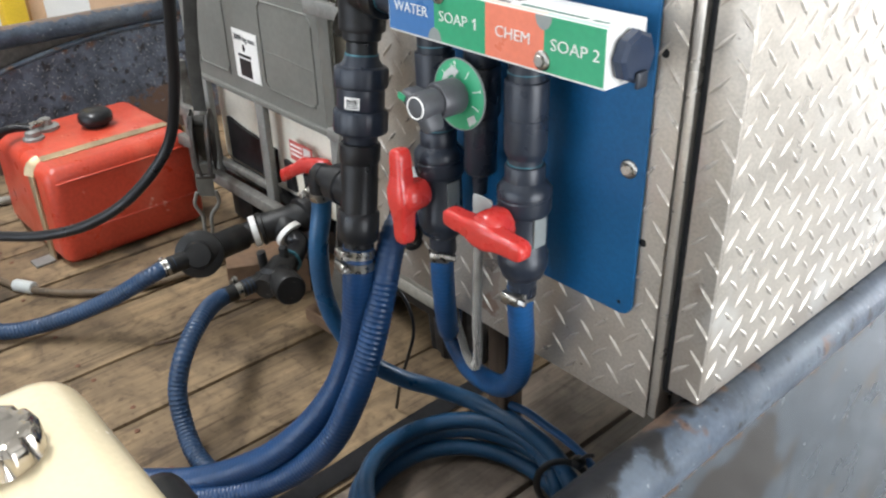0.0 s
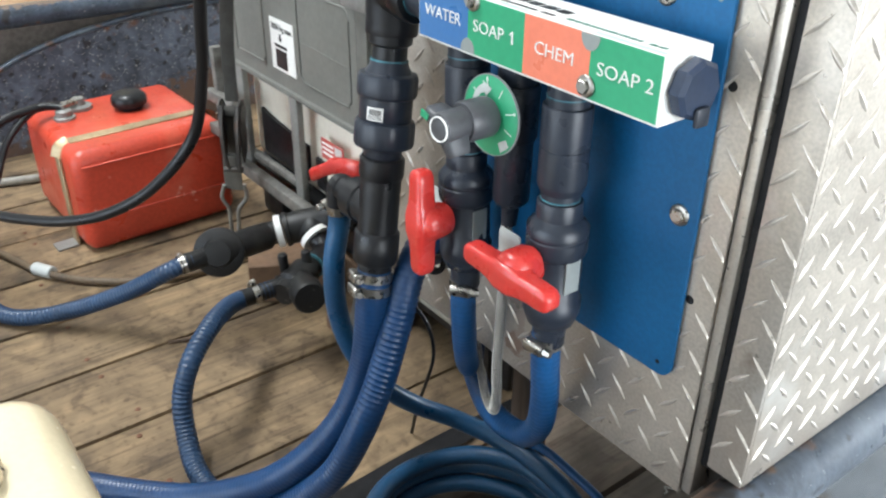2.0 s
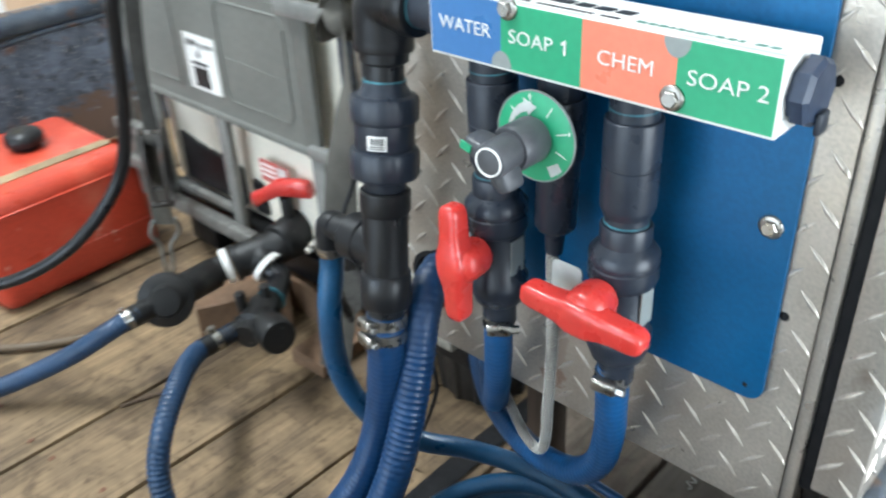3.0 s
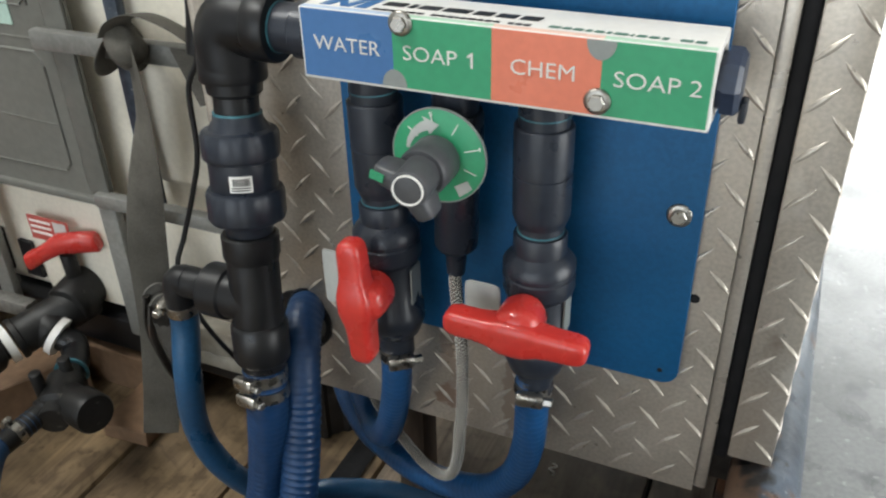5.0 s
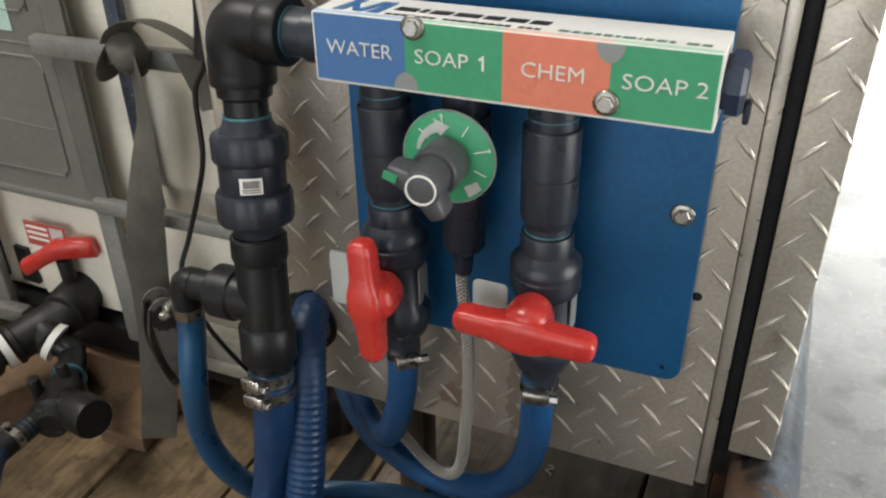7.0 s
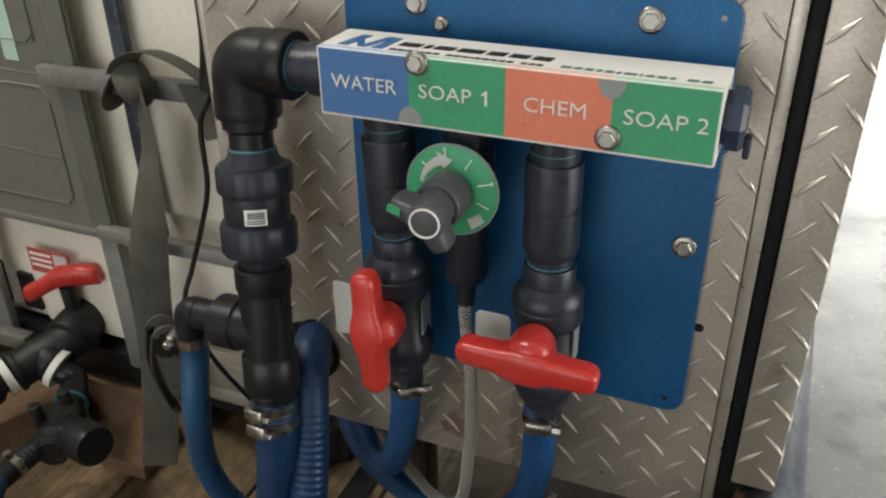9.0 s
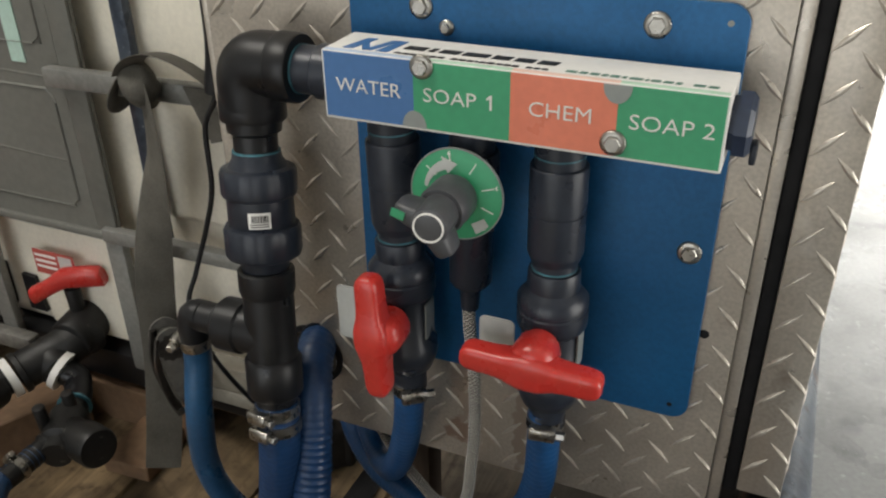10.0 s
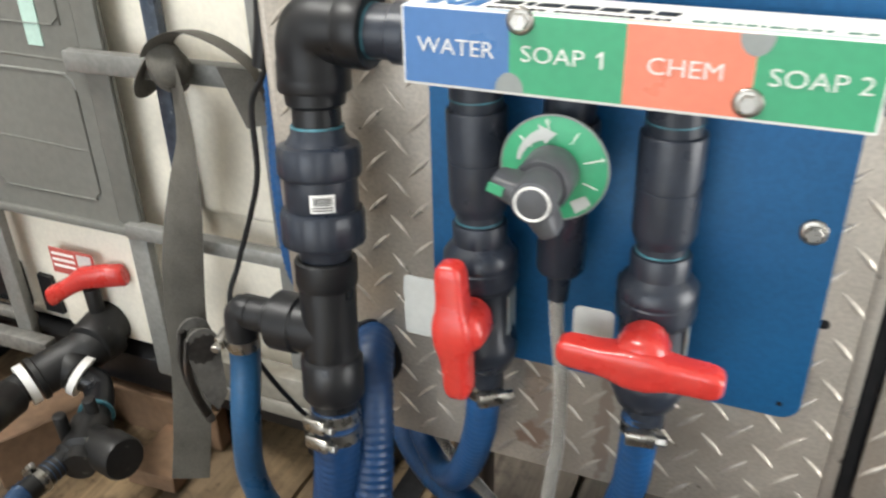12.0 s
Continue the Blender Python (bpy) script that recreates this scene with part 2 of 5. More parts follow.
M = dict(
    alu=mat("tread_plate_aluminium", (0.49, 0.445, 0.385), 0.36, 0.55, 0.14, 9, 0.2, 300, [((0.62, 0.60, 0.56), 11, 0.58, 0.14), ((0.34, 0.29, 0.24), 6, 0.54, 0.25), ((0.22, 0.17, 0.13), 16, 0.66, 0.12)],
            # brown stains; the narrow upright patch at x 0.140 is a painted-in dark reflection
            patches=[((0.29, 0.21, 0.165), (0.078, 0.0, 0.395), (0.013, 0.05, 0.016), 70), ((0.36, 0.30, 0.25), (0.082, 0.0, 0.445), (0.012, 0.05, 0.035), 60), ((0.35, 0.285, 0.235), (0.140, 0.0, 0.42), (0.007, 0.05, 0.055), 60)]),
    alu_lug=mat("tread_lug_aluminium", (0.53, 0.485, 0.425), 0.33, 0.62, 0.10, 20, 0.1, 300),
    rubber=mat("black_rubber", (0.009, 0.009, 0.010), 0.7, 0, 0.1, 30, 0.2, spec=0.25),
    blue=mat("blue_anodised_plate", (0.010, 0.100, 0.25), 0.40, 0.35, 0.12, 5, 0.05, 260),
    pvc=mat("dark_grey_pvc", (0.020, 0.025, 0.036), 0.33, 0, 0.12, 14, 0.06, 200, spec=0.42),
    black=mat("black_plastic", (0.009, 0.0095, 0.011), 0.36, 0, 0.12, 16, 0.1, 200, spec=0.36),
    dustyblack=mat("dusty_black_plastic", (0.011, 0.011, 0.011), 0.46, 0, 0.2, 16, 0.15, 180, [((0.055, 0.052, 0.046), 13, 0.60, 0.2), ((0.09, 0.085, 0.075), 70, 0.67, 0.08)], spec=0.36),
    greyplastic=mat("grey_plastic", (0.058, 0.060, 0.066), 0.42, 0, 0.08, 20, 0.08, 240),
    cyan=mat("blue_pipe_cement", (0.05, 0.16, 0.20), 0.4, 0, 0.25, 60, 0.1),
    red=mat("red_plastic_handle", (0.49, 0.033, 0.026), 0.28, 0, 0.07, 20, 0.04, 200, coat=0.3),
    hose=mat("blue_hose", (0.009, 0.042, 0.122), 0.38, 0, 0.14, 9, 0.08, 220),
    hose2=mat("light_blue_hose", (0.016, 0.070, 0.155), 0.34, 0, 0.14, 9, 0.08, 220),
    steel=mat("stainless_steel", (0.37, 0.355, 0.325), 0.30, 1, 0.08, 60, 0.05, 300),
    white=mat("white_label", (0.78, 0.77, 0.74), 0.5, 0, 0.03, 10, 0.0),
    print=mat("white_print", (0.70, 0.70, 0.67), 0.5, 0, 0.03, 10, 0.0),
    cream=mat("cream_enamel", (0.76, 0.655, 0.44), 0.16, 0, 0.04, 6, 0.0, coat=0.5),
    chrome=mat("chrome", (0.52, 0.48, 0.43), 0.14, 1, 0.05, 30, 0.02),
    tank=mat("red_painted_tank", (0.52, 0.060, 0.030), 0.34, 0, 0.12, 7, 0.15, 120, [((0.58, 0.15, 0.09), 7, 0.55, 0.25), ((0.66, 0.42, 0.36), 30, 0.70, 0.08)]),
    brass=mat("worn_metal_band", (0.42, 0.33, 0.20), 0.45, 0.6, 0.18, 18, 0.1),
    cage=mat("galvanised_cage_tube", (0.25, 0.25, 0.235), 0.5, 0.35, 0.12, 14, 0.1),
    oldcage=mat("dirty_galvanised_tube", (0.17, 0.165, 0.15), 0.6, 0.25, 0.25, 14, 0.2, 90, [((0.07, 0.06, 0.05), 12, 0.55, 0.15)]),
    plate=mat("grey_painted_sheet", (0.165, 0.165, 0.148), 0.55, 0.1, 0.08, 5, 0.05, 90),
    bottle=mat("white_polyethylene", (0.88, 0.83, 0.71), 0.45, 0, 0.05, 4, 0.05),
    rail=mat("worn_blue_black_paint", (0.045, 0.060, 0.085), 0.36, 0.15, 0.3, 14, 0.5, 120,
             [((0.125, 0.148, 0.175), 9, 0.50, 0.34), ((0.30, 0.32, 0.34), 90, 0.69, 0.04), ((0.24, 0.26, 0.28), 210, 0.68, 0.05), ((0.10, 0.055, 0.035), 20, 0.60, 0.08), ((0.02, 0.02, 0.022), 32, 0.62, 0.06)],
             patches=[((0.15, 0.11, 0.085), (-1.80, 0.1, 0.408), (0.05, 1.6, 0.011), 70), ((0.105, 0.066, 0.045), (0.350, 0.01, 0.40), (0.026, 0.085, 0.03), 30), ((0.016, 0.016, 0.017), (0.350, -0.28, 0.39), (0.045, 0.27, 0.07), 24)]),
    rust=mat("rusty_steel", (0.17, 0.075, 0.04), 0.8, 0.1, 0.3, 22, 0.6, 110, [((0.04, 0.035, 0.035), 20, 0.52, 0.15)]),
    concrete=mat("polished_concrete", (0.29, 0.30, 0.30), 0.28, 0, 0.14, 1.6, 0.15, 60, [((0.15, 0.145, 0.14), 1.1, 0.55, 0.2), ((0.17, 0.175, 0.18), 9, 0.56, 0.12), ((0.42, 0.43, 0.43), 34, 0.64, 0.06)]),
    wall=mat("painted_wall", (0.62, 0.61, 0.58), 0.8, 0, 0.05, 2, 0.1),
    deck=wood("weathered_deck_board", (0.200, 0.147, 0.090), 1, 2.2, 0.62),
    deckgrey=wood("damp_grey_deck_board", (0.205, 0.175, 0.152), 1, 2.2, 0.5, 0.42),
    lumber=mat("sawn_lumber", (0.185, 0.112, 0.064), 0.75, 0, 0.16, 9, 0.4, 70, [((0.21, 0.11, 0.06), 14, 0.58, 0.2)]),
    oldwood=wood("grey_old_wood", (0.12, 0.085, 0.06), 2),
    strap=mat("grey_webbing", (0.098, 0.092, 0.078), 0.85, 0, 0.15, 20, 0.4, 400),
    darkstrap=mat("dusty_black_webbing", (0.040, 0.038, 0.033), 0.85, 0, 0.2, 20, 0.4, 400),
    green=mat("green_label", (0.04, 0.31, 0.15), 0.35, 0, 0.05, 6, 0.0),
    lblue=mat("blue_label", (0.055, 0.155, 0.36), 0.35, 0, 0.05, 6, 0.0),
    orange=mat("orange_label", (0.70, 0.20, 0.12), 0.35, 0, 0.05, 6, 0.0),
    greylab=mat("grey_label", (0.25, 0.27, 0.26), 0.4, 0, 0.05, 6, 0.0),
    ink=mat("black_ink", (0.015, 0.015, 0.015), 0.5, 0, 0.0, 6, 0.0),
    redink=mat("red_label", (0.42, 0.085, 0.07), 0.5, 0, 0.05, 6, 0.0),
    ziptie=mat("black_nylon", (0.012, 0.012, 0.012), 0.4, 0, 0.0, 6, 0.0),
    cardboard=mat("cardboard", (0.62, 0.42, 0.27), 0.8, 0, 0.08, 6, 0.1),
    yellow=mat("yellow_paint", (0.75, 0.50, 0.03), 0.5, 0, 0.08, 6, 0.1),
    tanhose=mat("tan_rubber_hose", (0.12, 0.085, 0.05), 0.6, 0, 0.2, 20, 0.1),
    hosedark=mat("dusty_dark_blue_hose", (0.012, 0.039, 0.092), 0.42, 0, 0.18, 14, 0.1, 220),
    hosemid=mat("mid_blue_hose", (0.011, 0.072, 0.205), 0.4, 0, 0.14, 9, 0.08, 220),
    sideplate=mat("grey_blue_painted_steel", (0.085, 0.10, 0.115), 0.20, 0.3, 0.22, 5, 0.08, 60, [((0.045, 0.042, 0.04), 4.5, 0.50, 0.16), ((0.10, 0.075, 0.05), 13, 0.60, 0.10), ((0.24, 0.26, 0.27), 40, 0.68, 0.06)],
                  # rust line under the rail; the two dark patches paint in the shop's dark reflection
                  patches=[((0.12, 0.07, 0.045), (0.378, -0.2, 0.335), (0.1, 1.2, 0.014), 60), ((0.045, 0.038, 0.032), (0.378, 0.08, 0.22), (0.1, 0.20, 0.10), 9), ((0.05, 0.045, 0.04), (0.378, -0.12, 0.28), (0.1, 0.12, 0.05), 20)]),
    rustplate=mat("pitted_blue_black_steel", (0.078, 0.092, 0.122), 0.42, 0.1, 0.3, 14, 1.0, 55,
                  [((0.11, 0.055, 0.035), 16, 0.60, 0.10), ((0.018, 0.018, 0.022), 38, 0.56, 0.08), ((0.36, 0.36, 0.37), 60, 0.68, 0.04), ((0.34, 0.34, 0.34), 150, 0.62, 0.05)],
                  patches=[((0.10, 0.062, 0.045), (-1.79, 0.42, 0.05), (0.2, 0.16, 0.09), 60), ((0.085, 0.058, 0.045), (-1.79, 0.2, -0.01), (0.2, 0.9, 0.05), 60)]),
    pvcblue=mat("blue_grey_pvc", (0.018, 0.03, 0.06), 0.38, 0, 0.12, 14, 0.06, 200),
    lblue_pale=mat("pale_blue_print", (0.45, 0.55, 0.70), 0.4, 0, 0.05, 6, 0.0),
    green_pale=mat("pale_green_print", (0.45, 0.66, 0.50), 0.4, 0, 0.05, 6, 0.0),
    orange_pale=mat("pale_orange_print", (0.80, 0.55, 0.45), 0.4, 0, 0.05, 6, 0.0),
    greentext=mat("green_grey_print", (0.10, 0.22, 0.17), 0.5, 0, 0.05, 6, 0.0),
    tag=mat("pale_grey_plastic", (0.50, 0.52, 0.50), 0.5, 0, 0.05, 20, 0.05),
    teal=mat("pale_green_sticker", (0.45, 0.62, 0.55), 0.5, 0, 0.05, 20, 0.0),
    clear=mat("clear_vinyl", (0.30, 0.285, 0.255), 0.16, 0, 0.06, 20, 0.05),
    braid=mat("white_braid", (0.60, 0.59, 0.55), 0.6, 0, 0.03, 20, 0.0),
    iron=mat("dark_oily_iron", (0.055, 0.05, 0.045), 0.5, 0.5, 0.25, 20, 0.3, 120, [((0.12, 0.06, 0.035), 18, 0.6, 0.1)]),
    dirtywhite=mat("dirty_white_plastic", (0.24, 0.225, 0.19), 0.5, 0, 0.15, 9, 0.1, 90, [((0.16, 0.14, 0.11), 16, 0.58, 0.15)]),
    dusty=mat("dusty_brown_steel", (0.13, 0.112, 0.098), 0.7, 0.1, 0.25, 9, 0.3, 80, [((0.06, 0.05, 0.045), 7, 0.52, 0.2)]),
    dirty=mat("dirty_black_plastic", (0.022, 0.021, 0.02), 0.4, 0, 0.3, 20, 0.3, 90, [((0.20, 0.18, 0.16), 10, 0.58, 0.2)]),
)

M["clear"].node_tree.nodes["Principled BSDF"].inputs["Transmission Weight"].default_value = 0.6


# building helpers
def thing(name, label, category, group="", kind="", loc=(0, 0, 0)):
    ob = new(name)
    ob.location = loc
    return tagged(ob, label, category, group, kind)


def link(name, bm, m, parent=None, label="", smooth=True, angle=40):
    me = bpy.data.meshes.new(name)
    bm.normal_update()
    bm.to_mesh(me)
    bm.free()
    for mm in m if isinstance(m, (list, tuple)) else [m]:
        me.materials.append(mm)
    if smooth:
        me.polygons.foreach_set("use_smooth", [True] * len(me.polygons))
        me.set_sharp_from_angle(angle=radians(angle))
    ob = new(name, me)
    if parent is not None:
        ob.parent = parent
    if label:
        ob["label"] = label
    return ob


part = link


def add_box(bm, lo, hi, bevel=0.0, seg=2, m=None, mi=0):
    c = [(a + b) / 2 for a, b in zip(lo, hi)]
    s = [abs(b - a) for a, b in zip(lo, hi)]
    r = bmesh.ops.create_cube(bm, size=1.0)
    bmesh.ops.scale(bm, vec=s, verts=r["verts"])
    bmesh.ops.translate(bm, vec=c, verts=r["verts"])
    fs = {f for v in r["verts"] for f in v.link_faces}
    vs = r["verts"]
    if bevel > 0:
        es = list({e for v in r["verts"] for e in v.link_edges})
        o = bmesh.ops.bevel(bm, geom=es, offset=bevel, segments=seg, affect="EDGES", profile=0.5)
        fs = {f for v in o["verts"] for f in v.link_faces} | {f for f in fs if f.is_valid}
        vs = list({v for f in fs for v in f.verts})
    for f in fs:
        f.material_index = mi
    if m is not None:
        bmesh.ops.transform(bm, matrix=m, verts=vs)
    return vs


def box(lo, hi, bevel=0.0, seg=2, m=None):
    bm = bmesh.new()
    add_box(bm, lo, hi, bevel, seg, m)
    return bm


def axis_m(p, d):
    """A matrix whose z axis points along d at p."""
    return Matrix.Translation(p) @ Vector(d).to_track_quat("Z", "Y").to_matrix().to_4x4()


def add_lathe(bm, prof, m, n=28):
    """A turned body: profile of (radius, height), turned about the z axis of m."""
    rings = []
    for r, z in prof:
        if r < 1e-6:
            rings.append([bm.verts.new(m @ Vector((0, 0, z)))])
        else:
            rings.append([bm.verts.new(m @ Vector((r * math.cos(2 * math.pi * k / n), r * math.sin(2 * math.pi * k / n), z))) for k in range(n)])
    for a, b in zip(rings, rings[1:]):
        for k in range(n):
            j = (k + 1) % n
            if len(a) == 1 and len(b) == 1:
                continue
            if len(a) == 1:
                bm.faces.new((a[0], b[j], b[k]))
            elif len(b) == 1:
                bm.faces.new((a[k], a[j], b[0]))
            else:
                bm.faces.new((a[k], a[j], b[j], b[k]))
    return bm


def lathe(prof, p, d=(0, 0, 1), n=28):
    bm = bmesh.new()
    add_lathe(bm, prof, axis_m(p, d), n)
    bmesh.ops.recalc_face_normals(bm, faces=bm.faces)
    return bm


def rounded(r, h0, h1, b=0.002):
    """Profile of a solid round bar with eased rims."""
    return [(0, h0), (r - b, h0), (r - 0.3 * b, h0 + 0.3 * b), (r, h0 + b), (r, h1 - b), (r - 0.3 * b, h1 - 0.3 * b), (r - b, h1), (0, h1)]


def spline(pts, step=0.004):
    """Points at even steps along a Catmull-Rom curve."""
    P = [Vector(p) for p in pts]
    P = [P[0] * 2 - P[1]] + P + [P[-1] * 2 - P[-2]]
    fine = []
    for i in range(1, len(P) - 2):
        a, b, c, d = P[i - 1:i + 3]
        for k in range(40):
            t = k / 40
            fine.append(0.5 * ((2 * b) + (c - a) * t + (2 * a - 5 * b + 4 * c - d) * t * t + (3 * b - a - 3 * c + d) * t ** 3))
    fine.append(P[-2])
    out, left = [fine[0]], step
    for a, b in zip(fine, fine[1:]):
        seg = (b - a).length
        pos = 0.0
        while seg - pos >= left:
            pos += left
            out.append(a + (b - a) * (pos / seg))
            left = step
        left -= seg - pos
    return out


def sweep(pts, radius, step=0.004, n=14, ridge=0.0, pitch=3, flat=None, twist=None):
    """A tube along a curve; ridge: how far the rings of a ribbed hose stand out, every pitch steps. flat: (half width, half thickness); twist: (length, degrees)."""
    c = spline(pts, step)
    bm = bmesh.new()
    t = (c[1] - c[0]).normalized()
    u = t.orthogonal().normalized() if abs(t.z) > 0.9 else t.cross(Vector((0, 0, 1))).normalized()
    rings = []
    for i, p in enumerate(c):
        t = (c[min(i + 1, len(c) - 1)] - c[max(i - 1, 0)]).normalized()
        u = (u - t * u.dot(t)).normalized()
        v = t.cross(u)
        r = radius + (ridge if i % pitch == 0 else 0.0)
        a, b = flat or (r, r)
        g = radians(np.interp(i * step, [q for q, _ in twist], [w for _, w in twist])) if twist else 0.0
        uu, vv = u * math.cos(g) + v * math.sin(g), v * math.cos(g) - u * math.sin(g)
        rings.append([bm.verts.new(p + uu * (a * math.cos(2 * math.pi * k / n)) + vv * (b * math.sin(2 * math.pi * k / n))) for k in range(n)])
    for a, b in zip(rings, rings[1:]):
        for k in range(n):
            j = (k + 1) % n
            bm.faces.new((a[k], a[j], b[j], b[k]))
    bm.faces.new(rings[0][::-1]), bm.faces.new(rings[-1])
    return bm


def join(*bms):
    """Several bmeshes as one."""
    out = bms[0]
    for b in bms[1:]:
        me = bpy.data.meshes.new("tmp")
        b.to_mesh(me)
        b.free()
        out.from_mesh(me)
        bpy.data.meshes.remove(me)
    return out


def text(body, size, m, mtx, parent, name="lettering", depth=0.0004, width=1.0, shear=0.0, bold=0.0):
    """Letters of the built-in font as a mesh, lying in the xy plane of mtx."""
    cu = bpy.data.curves.new(name, "FONT")
    cu.body, cu.size, cu.extrude, cu.shear, cu.offset = body, size, depth, shear, bold
    cu.resolution_u = 3
    tmp = bpy.data.objects.new(name, cu)
    me = bpy.data.meshes.new_from_object(tmp)
    bpy.data.objects.remove(tmp)
    me.name = name
    xs = [v.co.x for v in me.vertices]
    x0, x1 = min(xs), max(xs)
    k = width / (x1 - x0)
    for v in me.vertices:
        v.co.x = (v.co.x - x0) * k
    me.transform(mtx)
    me.materials.clear()
    me.materials.append(m)
    ob = new(name, me)
    ob.parent = parent
    return ob


def loft(secs, m=None, n=24, power=3.0):
    """A body through superellipse sections (x, cy, cz, hy, hz) along x."""
    bm = bmesh.new()
    rings = []
    for x, cy, cz, hy, hz in secs:
        ring = []
        for k in range(n):
            a = 2 * math.pi * k / n
            c, s = math.cos(a), math.sin(a)
            y = cy + hy * math.copysign(abs(c) ** (2 / power), c)
            z = cz + hz * math.copysign(abs(s) ** (2 / power), s)
            ring.append(bm.verts.new((x, y, z)))
        rings.append(ring)
    for a, b in zip(rings, rings[1:]):
        for k in range(n):
            j = (k + 1) % n
            bm.faces.new((a[k], a[j], b[j], b[k]))
    bm.faces.new(rings[0][::-1]), bm.faces.new(rings[-1])
    bmesh.ops.recalc_face_normals(bm, faces=bm.faces)
    if m is not None:
        bmesh.ops.transform(bm, matrix=m, verts=bm.verts)
    return bm


def prism(poly, lo, hi, axis=0, bevel=0.0):
    """A plate of a flat outline (two coordinates), thick from lo to hi along axis."""
    bm = bmesh.new()
    def at(p, d):
        v = list(p)
        v.insert(axis, d)
        return v
    a = [bm.verts.new(at(p, lo)) for p in poly]
    b = [bm.verts.new(at(p, hi)) for p in poly]
    bm.faces.new(a), bm.faces.new(b[::-1])
    for k in range(len(poly)):
        j = (k + 1) % len(poly)
        bm.faces.new((a[k], b[k], b[j], a[j]))
    bmesh.ops.recalc_face_normals(bm, faces=bm.faces)
    return bm


def round_rect(x0, z0, x1, z1, r, n=6):
    out = []
    for cx, cz, s in ((x1 - r, z1 - r, 0), (x0 + r, z1 - r, 90), (x0 + r, z0 + r, 180), (x1 - r, z0 + r, 270)):
        out += [(cx + r * math.cos(radians(s + 90 * k / n)), cz + r * math.sin(radians(s + 90 * k / n))) for k in range(n + 1)]
    return out


def ring_profile(r0, r1, h0, h1):
    return [(r0, h0), (r1, h0), (r1, h1), (r0, h1), (r0, h0)]


# ---------------- the shop
FLOOR = -0.80
tagged(link("floor", box((-5, -5, FLOOR - 0.1), (5.5, 7, FLOOR)), M["concrete"], smooth=False),
       "grey polished concrete shop floor with damp stains", "floor", kind="structure")


def wall_with_door(name, along, lo, hi, d0, d1, o0, o1, otop, top=4.2):
    """A wall from lo to hi along an axis, thick from d0 to d1, with a door opening from o0 to o1."""
    bm = bmesh.new()
    for a, b, z0, z1 in ((lo, o0, FLOOR, top), (o1, hi, FLOOR, top), (o0, o1, otop, top)):
        if along == 0:
            add_box(bm, (a, d0, z0), (b, d1, z1))
        else:
            add_box(bm, (d0, a, z0), (d1, b, z1))
    return tagged(link(name, bm, M["wall"], smooth=False), "pale painted shop wall with a wide open doorway", "wall", kind="structure")


wall_with_door("wall_north", 0, -5.2, 5.7, 7, 7.2, 0.5, 4.5, 2.75)
wall_with_door("wall_east", 1, -5, 7, 5.5, 5.7, -1.6, 2.4, 2.75)
wall_with_door("wall_south", 0, -5.2, 5.7, -5.2, -5, -2.6, 1.4, 2.85)
tagged(link("wall_west", box((-5.2, -5, FLOOR), (-5, 7, 4.2)), M["wall"], smooth=False), "pale painted shop wall", "wall", kind="structure")
tagged(link("ceiling", box((-5.2, -5.2, 4.2), (5.7, 7.2, 4.3)), M["wall"], smooth=False), "pale shop ceiling", "ceiling", kind="structure")
tagged(link("ground", box((-60, -60, FLOOR - 0.3), (60, 60, FLOOR - 0.11)), M["concrete"], smooth=False), "pale concrete yard outside the shop doors", "ground", kind="structure")

lampf = thing("ceiling_lamp", "long white strip lamp hung under the shop ceiling", "lamp")
part("housing", box((-2.75, -1.1, 3.6), (-0.25, -0.7, 3.68), 0.01), M["white"], lampf)
for x in (-2.4, -0.6):
    part("rod", lathe(rounded(0.008, 0, 0.52), (x, -0.9, 3.68)), M["steel"], lampf)

# stored boxes beyond the far side of the bed
for y0, y1, z0, z1, dx in ((0.40, 0.88, -0.34, 0.46, 0.0), (0.89, 1.40, -0.34, 0.40, 0.03), (-0.35, 0.27, -0.34, 0.20, 0.06)):
    c = thing("cardboard_box", "brown cardboard carton with a white label on a pallet", "box", "cartons behind the truck bed")
    part("carton", box((-3.45 - dx, y0, z0), (-3.0 - dx, y1, z1), 0.006), M["cardboard"], c)
    part("label", box((-3.0 - dx, y0 + 0.06, z1 - 0.42), (-2.997 - dx, y0 + 0.24, z1 - 0.25)), M["white"], c, "white paper label")
    part("tape", box((-3.3 - dx, y0 + 0.002, z1), (-3.2 - dx, y1 - 0.002, z1 + 0.001)), M["tanhose"], c, "brown packing tape")
pal = thing("pallet", "wooden pallet stack on the concrete floor under the cartons", "pallet")
for k in range(5):
    part("slat", box((-3.5, -0.4 + 0.38 * k, -0.36), (-2.95, -0.14 + 0.38 * k, -0.34)), M["lumber"], pal)
part("block", box((-3.48, -0.4, FLOOR), (-3.0, 1.38, -0.36)), M["lumber"], pal)
post = thing("steel_post", "yellow painted steel post beside the cartons", "post")
part("post", box((-3.02, 0.285, FLOOR), (-2.93, 0.375, 2.2), 0.01), M["yellow"], post)
part("base_plate", box((-3.06, 0.24, FLOOR), (-2.88, 0.42, FLOOR + 0.012)), M["yellow"], post)

# ---------------- the truck bed
bed = thing("truck_bed", "weathered plank truck bed with rusty steel side rails", "truck bed")
for x, y in ((0.2, -1.0), (-1.6, -1.0), (0.2, 2.2), (-1.6, 2.2)):
    part("support", box((x - 0.08, y - 0.08, FLOOR), (x + 0.08, y + 0.08, -0.16)), M["rust"], bed)
